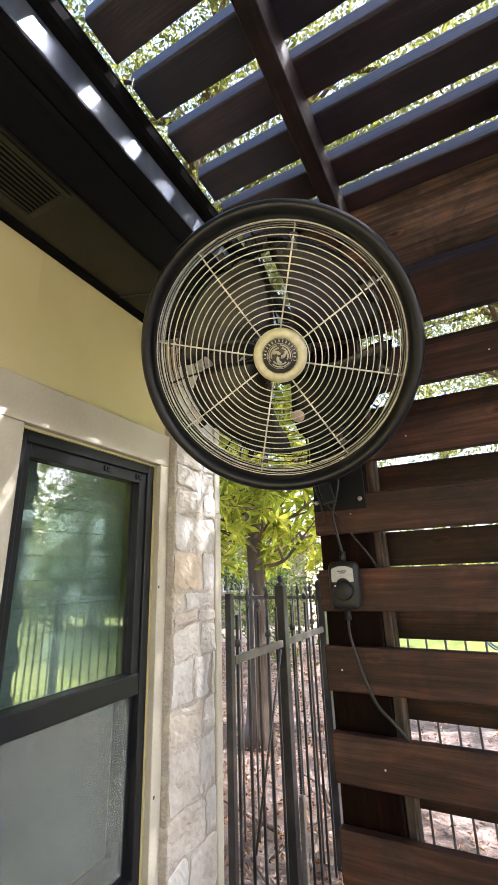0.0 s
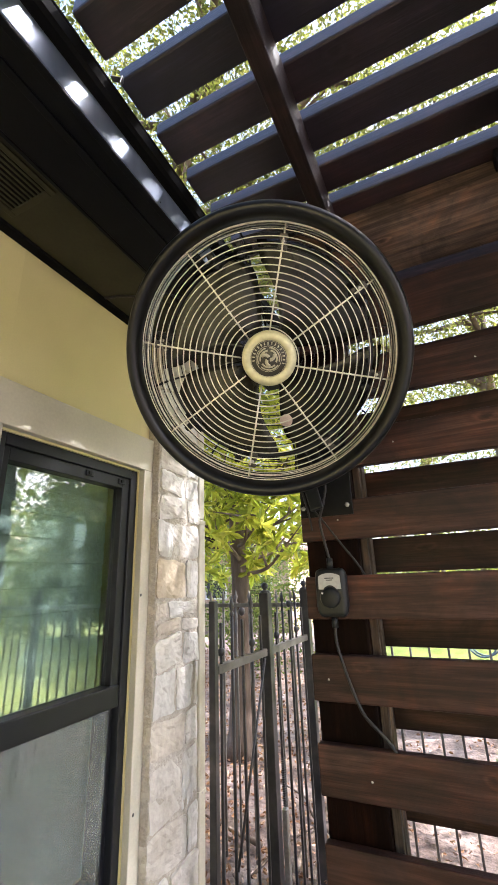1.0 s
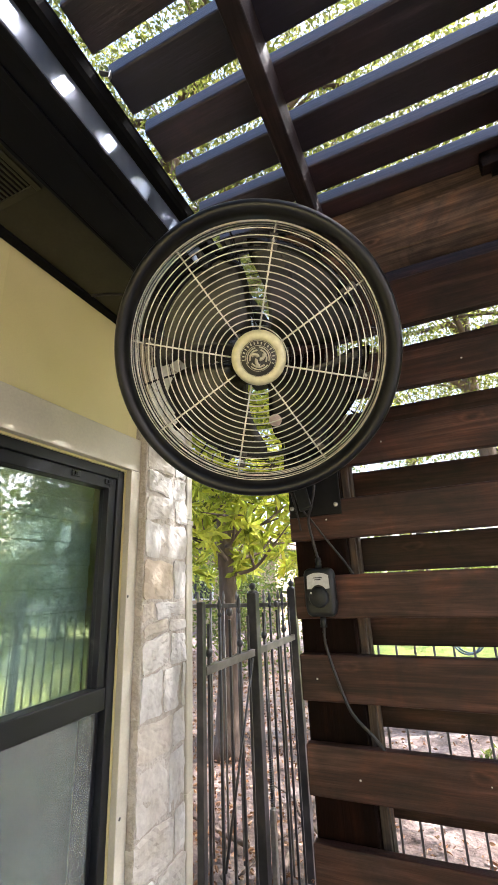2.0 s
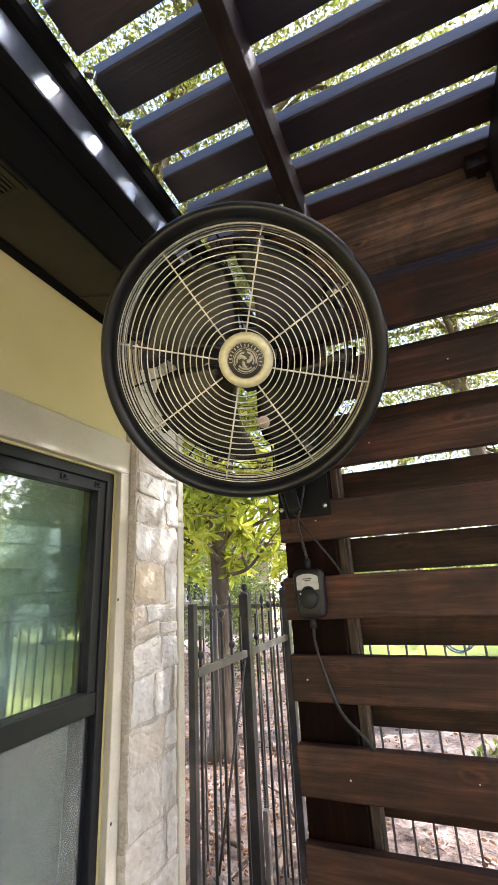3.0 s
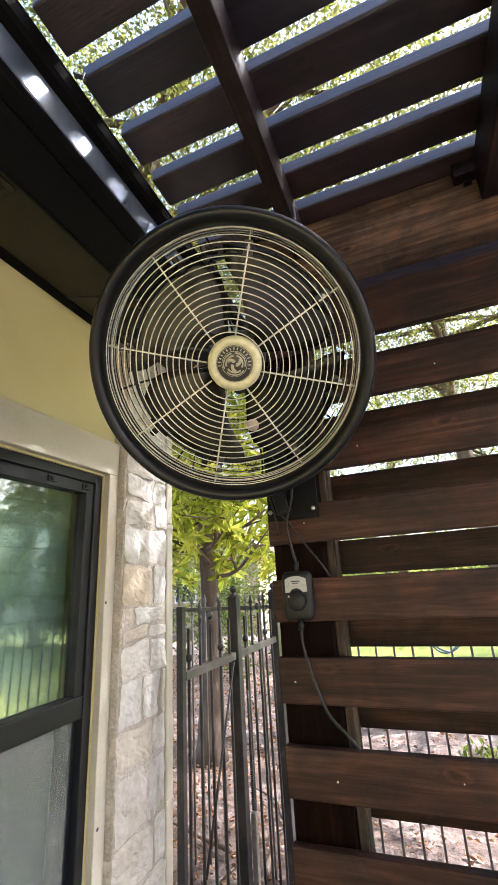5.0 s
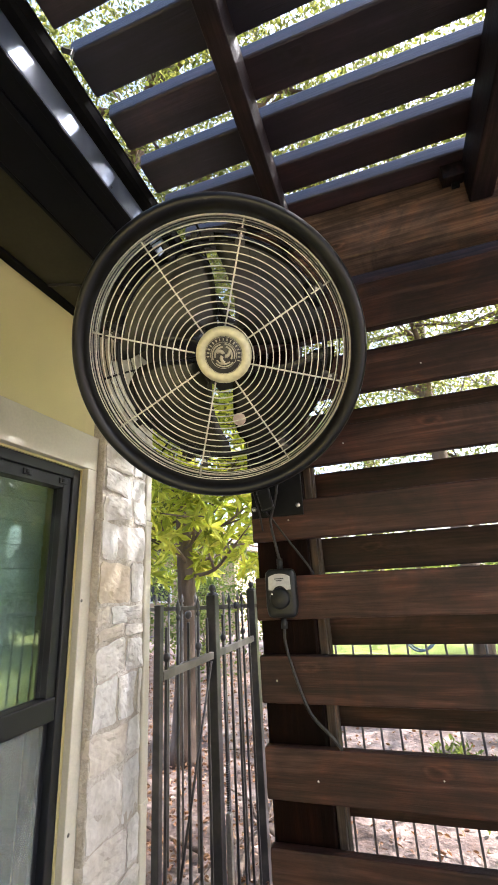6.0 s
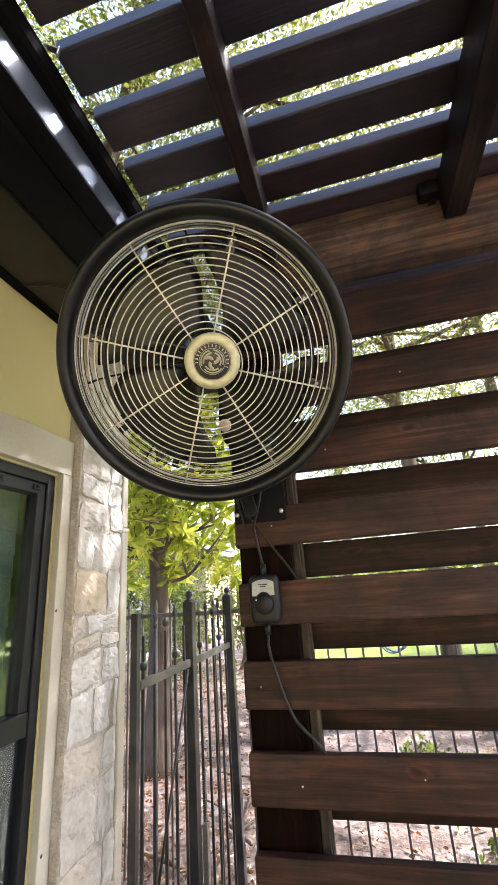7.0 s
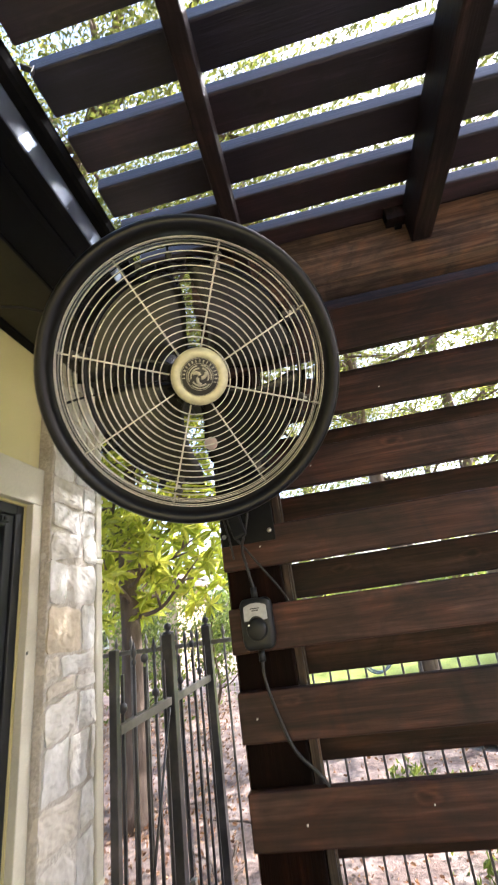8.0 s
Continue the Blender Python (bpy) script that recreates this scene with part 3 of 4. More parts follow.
slab("pipe", -1.457, -1.380, 2.144, 2.203, 1.957, 2.60, TRIM, ds, 0.010, seg=3)
slab("joint_collar", -1.458, -1.375, 2.139, 2.208, 1.925, 1.956, TRIM, ds, 0.008, seg=3)
for z in (0.62, 2.26):
    slab("strap", -1.460, -1.3765, 2.1395, 2.2075, z, z + 0.022, TRIM, ds, 0.003)
    part("strap_screw", lathe([(0, 0.0015), (0.003, 0.001), (0.004, 0)], 10), STEEL, ds, at=Matrix.Translation((-1.3765, 2.173, z + 0.011)) @ pose(0, 0, 0, 0, 90))
part("elbow", box(0.072, 0.060, 0.16, 0.010, 3), TRIM, ds, at=Matrix.Translation((-1.395, 2.173, 2.665)) @ pose(0, 0, 0, 0, 22))
part("outlet", box(0.070, 0.058, 0.30, 0.010, 3), TRIM, ds, at=Matrix.Translation((-1.265, 2.173, 2.82)) @ pose(0, 0, 0, 0, 52))

# ---- pergola ----
perg = thing("pergola", (0, 0.8, 2.8), "dark-stained timber pergola roof with open slats", "pergola")


def timber(name, x0, x1, y0, y1, z0, z1, material, parent, bevel=0.006, seed=0, label=""):
    """A sawn timber with eased edges and a slight warp along its length."""
    size, mid = span(x0, x1, y0, y1, z0, z1)
    ax = max(range(3), key=lambda i: size[i])
    bm = box(*size, bevel, 2)
    n = max(2, int(size[ax] / 0.25))
    for i in range(1, n):
        co, no = [0, 0, 0], [0, 0, 0]
        co[ax], no[ax] = -size[ax] / 2 + size[ax] * i / n, 1
        bmesh.ops.bisect_plane(bm, geom=bm.verts[:] + bm.edges[:] + bm.faces[:], plane_co=co, plane_no=no)
    for v in bm.verts:
        t = v.co[ax] * 1.3 + seed * 7.3
        for k in range(3):
            if k != ax:
                v.co[k] += 0.0040 * noise.noise(Vector((t, k * 5.1, seed)))
    return part(name, bm, material, parent, label, mid)


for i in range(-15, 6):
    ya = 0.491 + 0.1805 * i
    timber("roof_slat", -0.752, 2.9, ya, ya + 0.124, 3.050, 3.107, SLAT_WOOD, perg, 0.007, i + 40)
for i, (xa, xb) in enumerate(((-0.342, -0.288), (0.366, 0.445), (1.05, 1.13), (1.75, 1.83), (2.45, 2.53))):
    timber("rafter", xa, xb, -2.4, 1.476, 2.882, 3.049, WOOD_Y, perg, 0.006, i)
timber("end_beam", -0.56, 2.9, 1.478, 1.60, 2.786, 3.049, BEAM_WOOD, perg, 0.008, 3)
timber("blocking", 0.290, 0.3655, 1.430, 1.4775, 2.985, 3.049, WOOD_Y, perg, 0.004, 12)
slab("joist_hanger", 0.322, 0.350, 1.462, 1.4775, 2.966, 2.984, BLACK, perg, 0.002)
timber("post", 2.7, 2.86, -2.3, -2.14, 0, 2.88, WOOD_Z_SHADE, perg, 0.008, 9)
timber("post", 2.7, 2.86, 1.62, 1.76, 0, 2.785, WOOD_Z_SHADE, perg, 0.008, 10)

# ---- slatted screen ----
scr = thing("privacy_screen", (-0.45, 1.6, 0), "dark reddish-brown stained horizontal slat screen on a square post", "screen")
timber("post", -0.552, -0.366, 1.549, 1.728, 0.0, 2.785, WOOD_Z_SHADE, scr, 0.006, 21)
for k, (a, b2) in enumerate(((1.585, 1.612), (1.618, 1.655), (1.66, 1.70))):
    timber("post_lath", -0.3655, -0.341 + 0.004 * (k % 2), a, b2, 0.0, 2.785, WEATHERED, scr, 0.003, 30 + k, "weathered grey-brown timber lath")
timber("post_lath", -0.566, -0.5525, 1.60, 1.727, 0.0, 2.785, WEATHERED, scr, 0.003, 35, "weathered grey-brown timber lath")
for k in range(-3, 7):
    zt = 1.870 - 0.250 * k - (0.006 if k == 1 else 0)
    timber("front_board", -0.555, 2.72, 1.510, 1.548, zt - 0.136, zt + (0.065 if k == -3 else 0), WOOD_X, scr, 0.006, 50 + k)
    zb = 1.747 - (0.2555 if k < 0 else 0.251) * k
    timber("back_board", -0.545, 2.72, 1.729, 1.760, zb - (0.125 if k == 0 else 0.128), zb, WOOD_X, scr, 0.005, 70 + k)
timber("back_board", -0.545, 2.72, 1.729, 1.760, 2.66, 2.95, WOOD_X, scr, 0.005, 90)
scw = mesh_of("screw_head", lathe([(0, 0.0015), (0.0022, 0.0013), (0.0031, 0.0), (0.0031, -0.003)], 10), STEEL)
for x, z in ((-0.395, 1.04), (-0.05, 1.065), (0.18, 1.06), (-0.42, 1.80), (-0.5, 1.30), (0.32, 1.58), (-0.2, 2.05), (0.1, 2.3)):
    k = round((1.802 - z) / 0.250)
    part("screw_head", scw, None, scr, at=Matrix.Translation((x, 1.5095, min(max(z, 1.870 - 0.250 * k - 0.12), 1.870 - 0.250 * k - 0.02))) @ pose(0, 0, 0, 90))

# ---- fence ----
def picket_mesh(h, tip=True, paint=None):
    bm = box(0.0145, 0.0145, h - GZ + 0.05, 0.002, 1, None, (0, 0, (h + GZ - 0.05) / 2))
    if tip:
        lathe([(0.006, h - 0.002), (0.013, h + 0.012), (0.013, h + 0.018), (0.006, h + 0.03), (0.016, h + 0.055), (0.010, h + 0.08), (0, h + 0.12)], 8, bm)
    return mesh_of("picket", bm, paint or IRON)


PICK = picket_mesh(1.40)
PICKF = picket_mesh(1.40, True, SUNLIT_IRON)
PICKB = picket_mesh(1.38, False)
KNUCKLE = mesh_of("knuckle", lathe([(0.008, -0.022), (0.018, -0.012), (0.020, 0), (0.018, 0.012), (0.008, 0.022)], 10), IRON)
POST = mesh_of("fence_post", box(0.062, 0.062, 1.53 - GZ + 0.05, 0.004, 2, None, (0, 0, (1.53 + GZ - 0.05) / 2)), IRON)
BALL = mesh_of("ball_finial", lathe([(0.034, 0), (0.034, 0.010), (0.014, 0.015), (0.012, 0.020), (0.021, 0.030), (0.024, 0.042), (0.019, 0.056), (0, 0.066)], 16), IRON)
fa = thing("iron_fence", (-1.257, 2.0, 0), "black wrought-iron fence gate beside the house corner", "fence")


def fence_x(y):
    """The gate's line, which runs slightly askew to the house."""
    return -1.257 + 0.046 * (y - 2.083)


part("fence_post", mesh_of("fence_post", box(0.036, 0.036, 1.512 - GZ + 0.05, 0.003, 2, None, (0, 0, (1.512 + GZ - 0.05) / 2)), IRON), None, fa, at=(fence_x(2.083), 2.083, 0))
for y in (2.70, 3.40):
    p = part("fence_post", POST, None, fa, at=(fence_x(y), y, 0))
    part("ball_finial", BALL, None, p, at=(fence_x(y), y, 1.53))
for ya, yb in ((2.105, 2.667), (2.733, 3.367)):
    ym = (ya + yb) / 2
    # The rails take the paled colour too, for the sun on their tops.
    part("rail", box(0.036, yb - ya, 0.04, 0.003), SUNLIT_IRON, fa, at=Matrix.Translation((fence_x(ym), ym, 1.185)) @ pose(0, 0, 0, 0, 0, -2.6))
for i in range(11):
    y = 2.155 + i * 0.115
    if abs(y - 2.70) < 0.05:
        continue
    p = part("picket", PICK if i % 2 else PICKB, None, fa, at=(fence_x(y), y, 0.02))
    if i % 3 != 1:
        part("knuckle", KNUCKLE, None, p, at=(fence_x(y), y, 1.26 + 0.09 * ((i * 7) % 3)))
part("brace_rod", tube([(-1.21, 2.62, 1.16), (-1.225, 2.24, 0.32)], 0.007), IRON, fa, at=(0, 0, 0))
sp = [(-1.18 + 0.011 * math.cos(a * 0.9), 2.745 + 0.011 * math.sin(a * 0.9), 0.38 + a * 0.0016) for a in range(150)]
part("closing_spring", tube(sp, 0.0022, 5), IRON, fa, at=(0, 0, 0))
part("spring_rod", tube([(-1.18, 2.745, 0.61), (-1.18, 2.745, 0.98)], 0.004), IRON, fa, at=(0, 0, 0))
part("latch_bar", box(0.03, 0.035, 0.36 - GZ, 0.004, 2), STEEL, fa, "pale steel latch bar", at=(-1.18, 2.745, 0.19 + GZ / 2))
fb_ = thing("iron_fence", (0, 3.4, 0), "long wrought-iron picket fence across the yard, coloured as if sunlit", "fence")
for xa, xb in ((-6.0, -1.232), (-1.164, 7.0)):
    slab("rail", xa, xb, 3.385, 3.415, 1.40, 1.43, SUNLIT_IRON, fb_, 0.003)
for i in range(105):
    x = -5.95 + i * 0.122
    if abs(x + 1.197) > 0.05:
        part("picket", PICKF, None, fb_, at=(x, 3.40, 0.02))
for x in (-6.0, -3.6, 1.2, 3.6, 7.0):
    p = part("fence_post", POST, None, fb_, at=(x, 3.44, 0))
    part("ball_finial", BALL, None, p, at=(x, 3.44, 1.53))

# ---- fan ----
fx = Vector((0.290, 0.116, -0.078)).normalized()
fn = Vector((0.2355, -0.806, -0.5537)).normalized()
fy = fn.cross(fx).normalized()
fx = fy.cross(fn).normalized()
FAN = Matrix.Translation((-0.4385, 0.9645, 2.1655)) @ Matrix((fx, fy, fn)).transposed().to_4x4()
fan = thing("misting_fan", FAN, "black round misting fan with plated wire guard, tilted down", "fan")


GUARD = FAN @ Matrix.Translation((-0.003, -0.005, 0.0))
RIM = FAN @ Matrix.Translation((-0.004, -0.005, 0.0)) @ Matrix.Diagonal((1.0, 1.010, 1.0, 1.0))
HUBM = FAN @ Matrix.Translation((0.0065, 0.0045, 0.0))


def fpart(name, bm, material, parent=None, label="", m=None):
    return part(name, bm, material, parent or fan, label, m or FAN)


fpart("shroud", lathe([(0.349, -0.115), (0.353, -0.06), (0.351, -0.030), (0.3515, -0.014), (0.356, -0.003), (0.364, 0.004), (0.373, 0.005), (0.381, -0.001),
                       (0.387, -0.013), (0.3885, -0.034), (0.385, -0.052), (0.374, -0.062), (0.364, -0.075), (0.358, -0.115), (0.349, -0.115)], 96), RUBBER, None, "black moulded rubber-edged shroud", RIM)
hub = fpart("hub_cap", lathe([(0, 0.0), (0.049, 0.0), (0.051, 0.003), (0.062, 0.004), (0.070, -0.001), (0.0735, -0.010), (0.0735, -0.03), (0, -0.03)], 64), CREAM, None, "cream enamel hub cap", HUBM)
lab = fpart("badge", lathe([(0, 0.0035), (0.0475, 0.0035), (0.0485, 0.001)], 64), LABEL, hub, "black round badge", HUBM)
bars = bmesh.new()
for i in range(16):
    a = radians(196 - i * 13.6)
    m = Matrix.Rotation(a, 4, "Z") @ Matrix.Translation((0.0405, 0, 0.0042))
    bmesh.ops.create_cube(bars, size=1, matrix=m @ Matrix.Diagonal((0.0068, 0.0036 if i % 3 else 0.0026, 0.0012, 1)))
for r in (0.0468, 0.0335):
    tube(circle(r, 0.0040, 64), 0.0007, 5, True, bars)
fpart("badge_bars", bars, SILVER, hub, "cream marks and rings round the badge", HUBM)
sw = bmesh.new()
for k in range(3):
    a0 = radians(100 + 120 * k)
    for r0, r1, s0, s1, w in ((0.004, 0.020, 0, 70, 0.0046), (0.0215, 0.023, 5, 105, 0.0024), (0.0285, 0.0295, 15, 115, 0.0019)):
        pts = []
        for s in range(13):
            u = s / 12
            a = a0 + radians(s0 + (s1 - s0) * u)
            r = r0 + (r1 - r0) * u
            pts.append((r * math.cos(a), r * math.sin(a), 0.0042))
        tube(pts, w, 6, False, sw)
fpart("badge_emblem", sw, SILVER, hub, "silver swirl emblem", HUBM)
for i in range(16):
    r = 0.0900 + 0.0170 * i
    z = -0.014 - 0.012 * (i / 15) ** 3
    fpart("guard_ring", tube(circle(r, z, 96), 0.0016, 6, True), WIRE, None, "", GUARD)
for r, z in ((0.3480, -0.034), (0.3485, -0.050), (0.3475, -0.068), (0.3455, -0.088)):
    fpart("guard_ring", tube(circle(r, z, 96), 0.0016, 6, True), WIRE, None, "", GUARD)
SPOKE = mesh_of("guard_spoke", tube([(0.066, 0, -0.0155), (0.20, 0, -0.0155), (0.30, 0, -0.024), (0.342, 0, -0.030), (0.347, 0, -0.045), (0.3455, 0, -0.09)], 0.0023, 8), WIRE)
for k in range(8):
    part("guard_spoke", SPOKE, None, fan, at=GUARD @ Matrix.Rotation(radians(45 * k), 4, "Z"))
RING_R, RING_Z = 0.278, -0.040
fpart("mist_ring", tube(circle(RING_R, RING_Z, 96), 0.0058, 8, True), RUBBER, None, "thin black mist tube")


def nozzle_mesh():
    """A tee coupling on the mist tube with a spray tip and its thumb collar."""
    bm = tube([(0, -0.034, 0), (0, -0.016, 0), (0, -0.015, 0), (0, 0.015, 0), (0, 0.016, 0), (0, 0.034, 0)], [0.0105, 0.0105, 0.0145, 0.0145, 0.0105, 0.0105], 10)
    box(0.030, 0.018, 0.016, 0.004, 2, bm, (0.020, 0, 0.002))
    tube([(-0.004, 0, 0.004), (-0.008, 0, 0.016), (-0.009, 0, 0.020)], [0.0115, 0.0105, 0.006], 10, False, bm)
    return mesh_of("mist_nozzle", bm, RUBBER)


def clamp_mesh():
    """A two-jaw clip that ties the mist tube to a guard spoke."""
    bm = box(0.034, 0.015, 0.010, 0.003, 2, None, (0.018, 0, 0.010))
    box(0.018, 0.024, 0.022, 0.004, 2, bm, (0.004, 0, 0.004))
    box(0.011, 0.022, 0.013, 0.003, 2, bm, (0.031, 0, 0.011))
    return mesh_of("tube_clamp", bm, CLAMP)


NOZM, CLMP = nozzle_mesh(), clamp_mesh()
for a in (-8, 44, 113, 128, 176, -131, -41, -98):
    part("mist_nozzle", NOZM, None, fan, at=FAN @ Matrix.Rotation(radians(a), 4, "Z") @ Matrix.Translation((RING_R, 0, RING_Z)))
for a in (90, 45, 0, -45, -90, 180):
    cl = part("tube_clamp", CLMP, None, fan, at=FAN @ Matrix.Rotation(radians(a + 0.6), 4, "Z") @ Matrix.Translation((RING_R, 0, RING_Z)))
    part("clamp_screw", lathe([(0, 0.004), (0.004, 0.003), (0.005, 0)], 8), STEEL, cl, at=FAN @ Matrix.Rotation(radians(a + 0.6), 4, "Z") @ Matrix.Translation((RING_R + 0.018, 0, RING_Z + 0.0152)))


def blade(sweep):
    bm = bmesh.new()
    rows = []
    for i in range(15):
        u = i / 14
        r = 0.055 + 0.262 * u
        half = radians(sweep / 2) * (0.62 + 0.5 * math.sin(u * math.pi * 0.55))
        lead = radians(16) * u * u
        row = []
        for j in range(11):
            s = j / 10 * 2 - 1
            a = lead + half * s * (1 - 0.12 * max(0, u - 0.8) * 5 * s * s)
            z = -0.145 + 0.040 * s * (1 - 0.35 * u) + 0.008 * s * s
            row.append((r * math.cos(a), r * math.sin(a), z))
        rows.append(row)
    top = [[bm.verts.new(p) for p in row] for row in rows]
    bot = [[bm.verts.new((p[0], p[1], p[2] - 0.004)) for p in row] for row in rows]
    for i in range(14):
        for j in range(10):
            bm.faces.new((top[i][j], top[i + 1][j], top[i + 1][j + 1], top[i][j + 1]))
            bm.faces.new((bot[i][j], bot[i][j + 1], bot[i + 1][j + 1], bot[i + 1][j]))
    edge = [(i, 0) for i in range(15)] + [(14, j) for j in range(1, 11)] + [(i, 10) for i in range(13, -1, -1)] + [(0, j) for j in range(9, 0, -1)]
    for (a, b), (c, d) in zip(edge, edge[1:] + edge[:1]):
        bm.faces.new((top[a][b], bot[a][b], bot[c][d], top[c][d]))
    bmesh.ops.recalc_face_normals(bm, faces=bm.faces)
    return smooth(bm)


BLD = mesh_of("blade", blade(75), BLADE)
for a in (-38, 52, 142, 232):
    part("blade", BLD, None, fan, at=FAN @ Matrix.Rotation(radians(a), 4, "Z"))
st = FAN @ Matrix.Rotation(radians(-67), 4, "Z") @ Matrix.Translation((0.205, 0, -0.155))
part("sticker", lathe([(0, 0.002), (0.019, 0.0015), (0.020, 0)], 24), STICKER, fan, "small round pinkish-white sticker on a blade", st)
fpart("blade_hub", lathe([(0, -0.10), (0.05, -0.105), (0.062, -0.12), (0.062, -0.18), (0, -0.18)], 40), BLADE)
fpart("motor", lathe([(0, -0.20), (0.07, -0.20), (0.085, -0.21), (0.088, -0.30), (0.08, -0.35), (0.05, -0.37), (0, -0.372)], 40), RUBBER)
for k in range(8):
    a = radians(22.5 + 45 * k)
    ca, sa = math.cos(a), math.sin(a)
    fpart("motor_strut", tube([(0.08 * ca, 0.08 * sa, -0.262), (0.24 * ca, 0.24 * sa, -0.262), (0.318 * ca, 0.318 * sa, -0.240), (0.345 * ca, 0.345 * sa, -0.20), (0.352 * ca, 0.352 * sa, -0.11)], 0.0035, 6), RUBBER)
for r, z in [(0.10 + 0.0355 * i, -0.264) for i in range(5)] + [(0.275, -0.258), (0.306, -0.249), (0.333, -0.226), (0.347, -0.190), (0.352, -0.152)]:
    fpart("rear_guard_ring", tube(circle(r, z, 64), 0.0016, 5, True), RUBBER)
brk = slab("wall_plate", -0.548, -0.362, 1.500, 1.5095, 1.815, 2.20, BLACK, fan, 0.002, "black steel mounting plate")
for x in (-0.538, -0.379):
    for z in (1.848, 2.17):
        part("bolt", lathe([(0, 0.007), (0.005, 0.0065), (0.0085, 0.004), (0.0085, 0)], 6), STEEL, brk, at=Matrix.Translation((x, 1.4998, z)) @ pose(0, 0, 0, 90))
part("bracket_arm", tube([(-0.455, 1.495, 1.98), (-0.455, 1.38, 2.02), (-0.458, 1.26, 2.16), (-0.46, 1.20, 2.27)], [0.022, 0.022, 0.022, 0.022], 12), BLACK, fan, at=(0, 0, 0))
part("yoke_arm", box(0.044, 0.018, 0.20, 0.005, 2), BOX, fan, "dark grey steel bracket arm", at=Matrix.Translation((-0.492, 1.45, 1.925)) @ pose(0, 0, 0, -10, -14))

# ---- control box and cables ----
ctl = thing("fan_control_box", (-0.457, 1.49, 1.488), "dark grey plastic speed control box with a dial on the screen", "control box")
cbm = box(0.104, 0.046, 0.152, 0.018, 4)
for zc in (-0.040, 0.048):
    bmesh.ops.bisect_plane(cbm, geom=cbm.verts[:] + cbm.edges[:] + cbm.faces[:], plane_co=(0, 0, zc), plane_no=(0, 0, 1))
for v in cbm.verts:
    v.co.x *= 1 - 3.4 * max(0.0, -v.co.z - 0.0405) - 2.0 * max(0.0, v.co.z - 0.0485)
part("body", smooth(cbm), BOX, ctl, at=(-0.457, 1.486, 1.563))
dp = bmesh.new()
arc = [(0.026 * math.cos(radians(a)), -0.012 + 0.026 * math.sin(radians(a))) for a in range(150, 29, -10)]
top = [(0.072 * math.cos(radians(a)), -0.020 + 0.072 * math.sin(radians(a))) for a in range(60, 121, 6)]
fv = [dp.verts.new((x, 0, z)) for x, z in top + [(-0.037, 0.002)] + arc + [(0.037, 0.002)]]
f = dp.faces.new(fv)
ex = bmesh.ops.extrude_face_region(dp, geom=[f])
bmesh.ops.translate(dp, verts=[v for v in ex["geom"] if isinstance(v, bmesh.types.BMVert)], vec=(0, -0.003, 0))
bmesh.ops.recalc_face_normals(dp, faces=dp.faces)
part("dial_plate", dp, PLATE, ctl, "pale grey printed dial plate", at=(-0.457, 1.4625, 1.572))
for i, w in enumerate((0.030, 0.020)):
    part("print_bar", box(w, 0.001, 0.003), BOX, ctl, at=(-0.457, 1.459, 1.608 - i * 0.006))
part("knob", lathe([(0, 0.020), (0.026, 0.019), (0.031, 0.014), (0.033, 0), (0.033, -0.002)], 40), BOX, ctl, at=Matrix.Translation((-0.457, 1.4628, 1.548)) @ pose(0, 0, 0, 90))
part("pointer_dot", lathe([(0, 0.001), (0.003, 0.0)], 12), WHITE_PL, ctl, "small white pointer dot", at=Matrix.Translation((-0.478, 1.4425, 1.562)) @ pose(0, 0, 0, 90))
for z0_, z1_ in ((1.639, 1.672), (1.455, 1.488)):
    part("cable_gland", tube([(-0.457, 1.488, z0_), (-0.457, 1.488, z1_)], [0.011, 0.010], 12), BOX, ctl, at=(0, 0, 0))


def cable(points, r, label):
    bm = tube(bow(points, 8), r, 8)
    ob = part("cable", bm, CABLE)
    return tagged(ob, label, "cable")


cable([(-0.457, 1.488, 1.670), (-0.468, 1.485, 1.73), (-0.478, 1.487, 1.80), (-0.455, 1.47, 1.86), (-0.44, 1.46, 1.93), (-0.45, 1.40, 2.05), (-0.46, 1.28, 2.20)], 0.0048, "grey cable from the control box up to the fan")
cable([(-0.457, 1.488, 1.458), (-0.458, 1.492, 1.41), (-0.44, 1.497, 1.33), (-0.40, 1.499, 1.22), (-0.345, 1.503, 1.16), (-0.318, 1.520, 1.118), (-0.310, 1.56, 1.06)], 0.0048, "grey cable hanging from the control box past the boards")
cable([(-0.52, 1.42, 1.98), (-0.505, 1.475, 1.86), (-0.47, 1.50, 1.80), (-0.42, 1.503, 1.725), (-0.372, 1.51, 1.655), (-0.345, 1.54, 1.60)], 0.0036, "thin grey water tube running down across the post")
cable([(-0.535, 1.43, 1.98), (-0.52, 1.49, 1.84), (-0.514, 1.505, 1.77)], 0.0036, "thin grey water tube behind the fan")


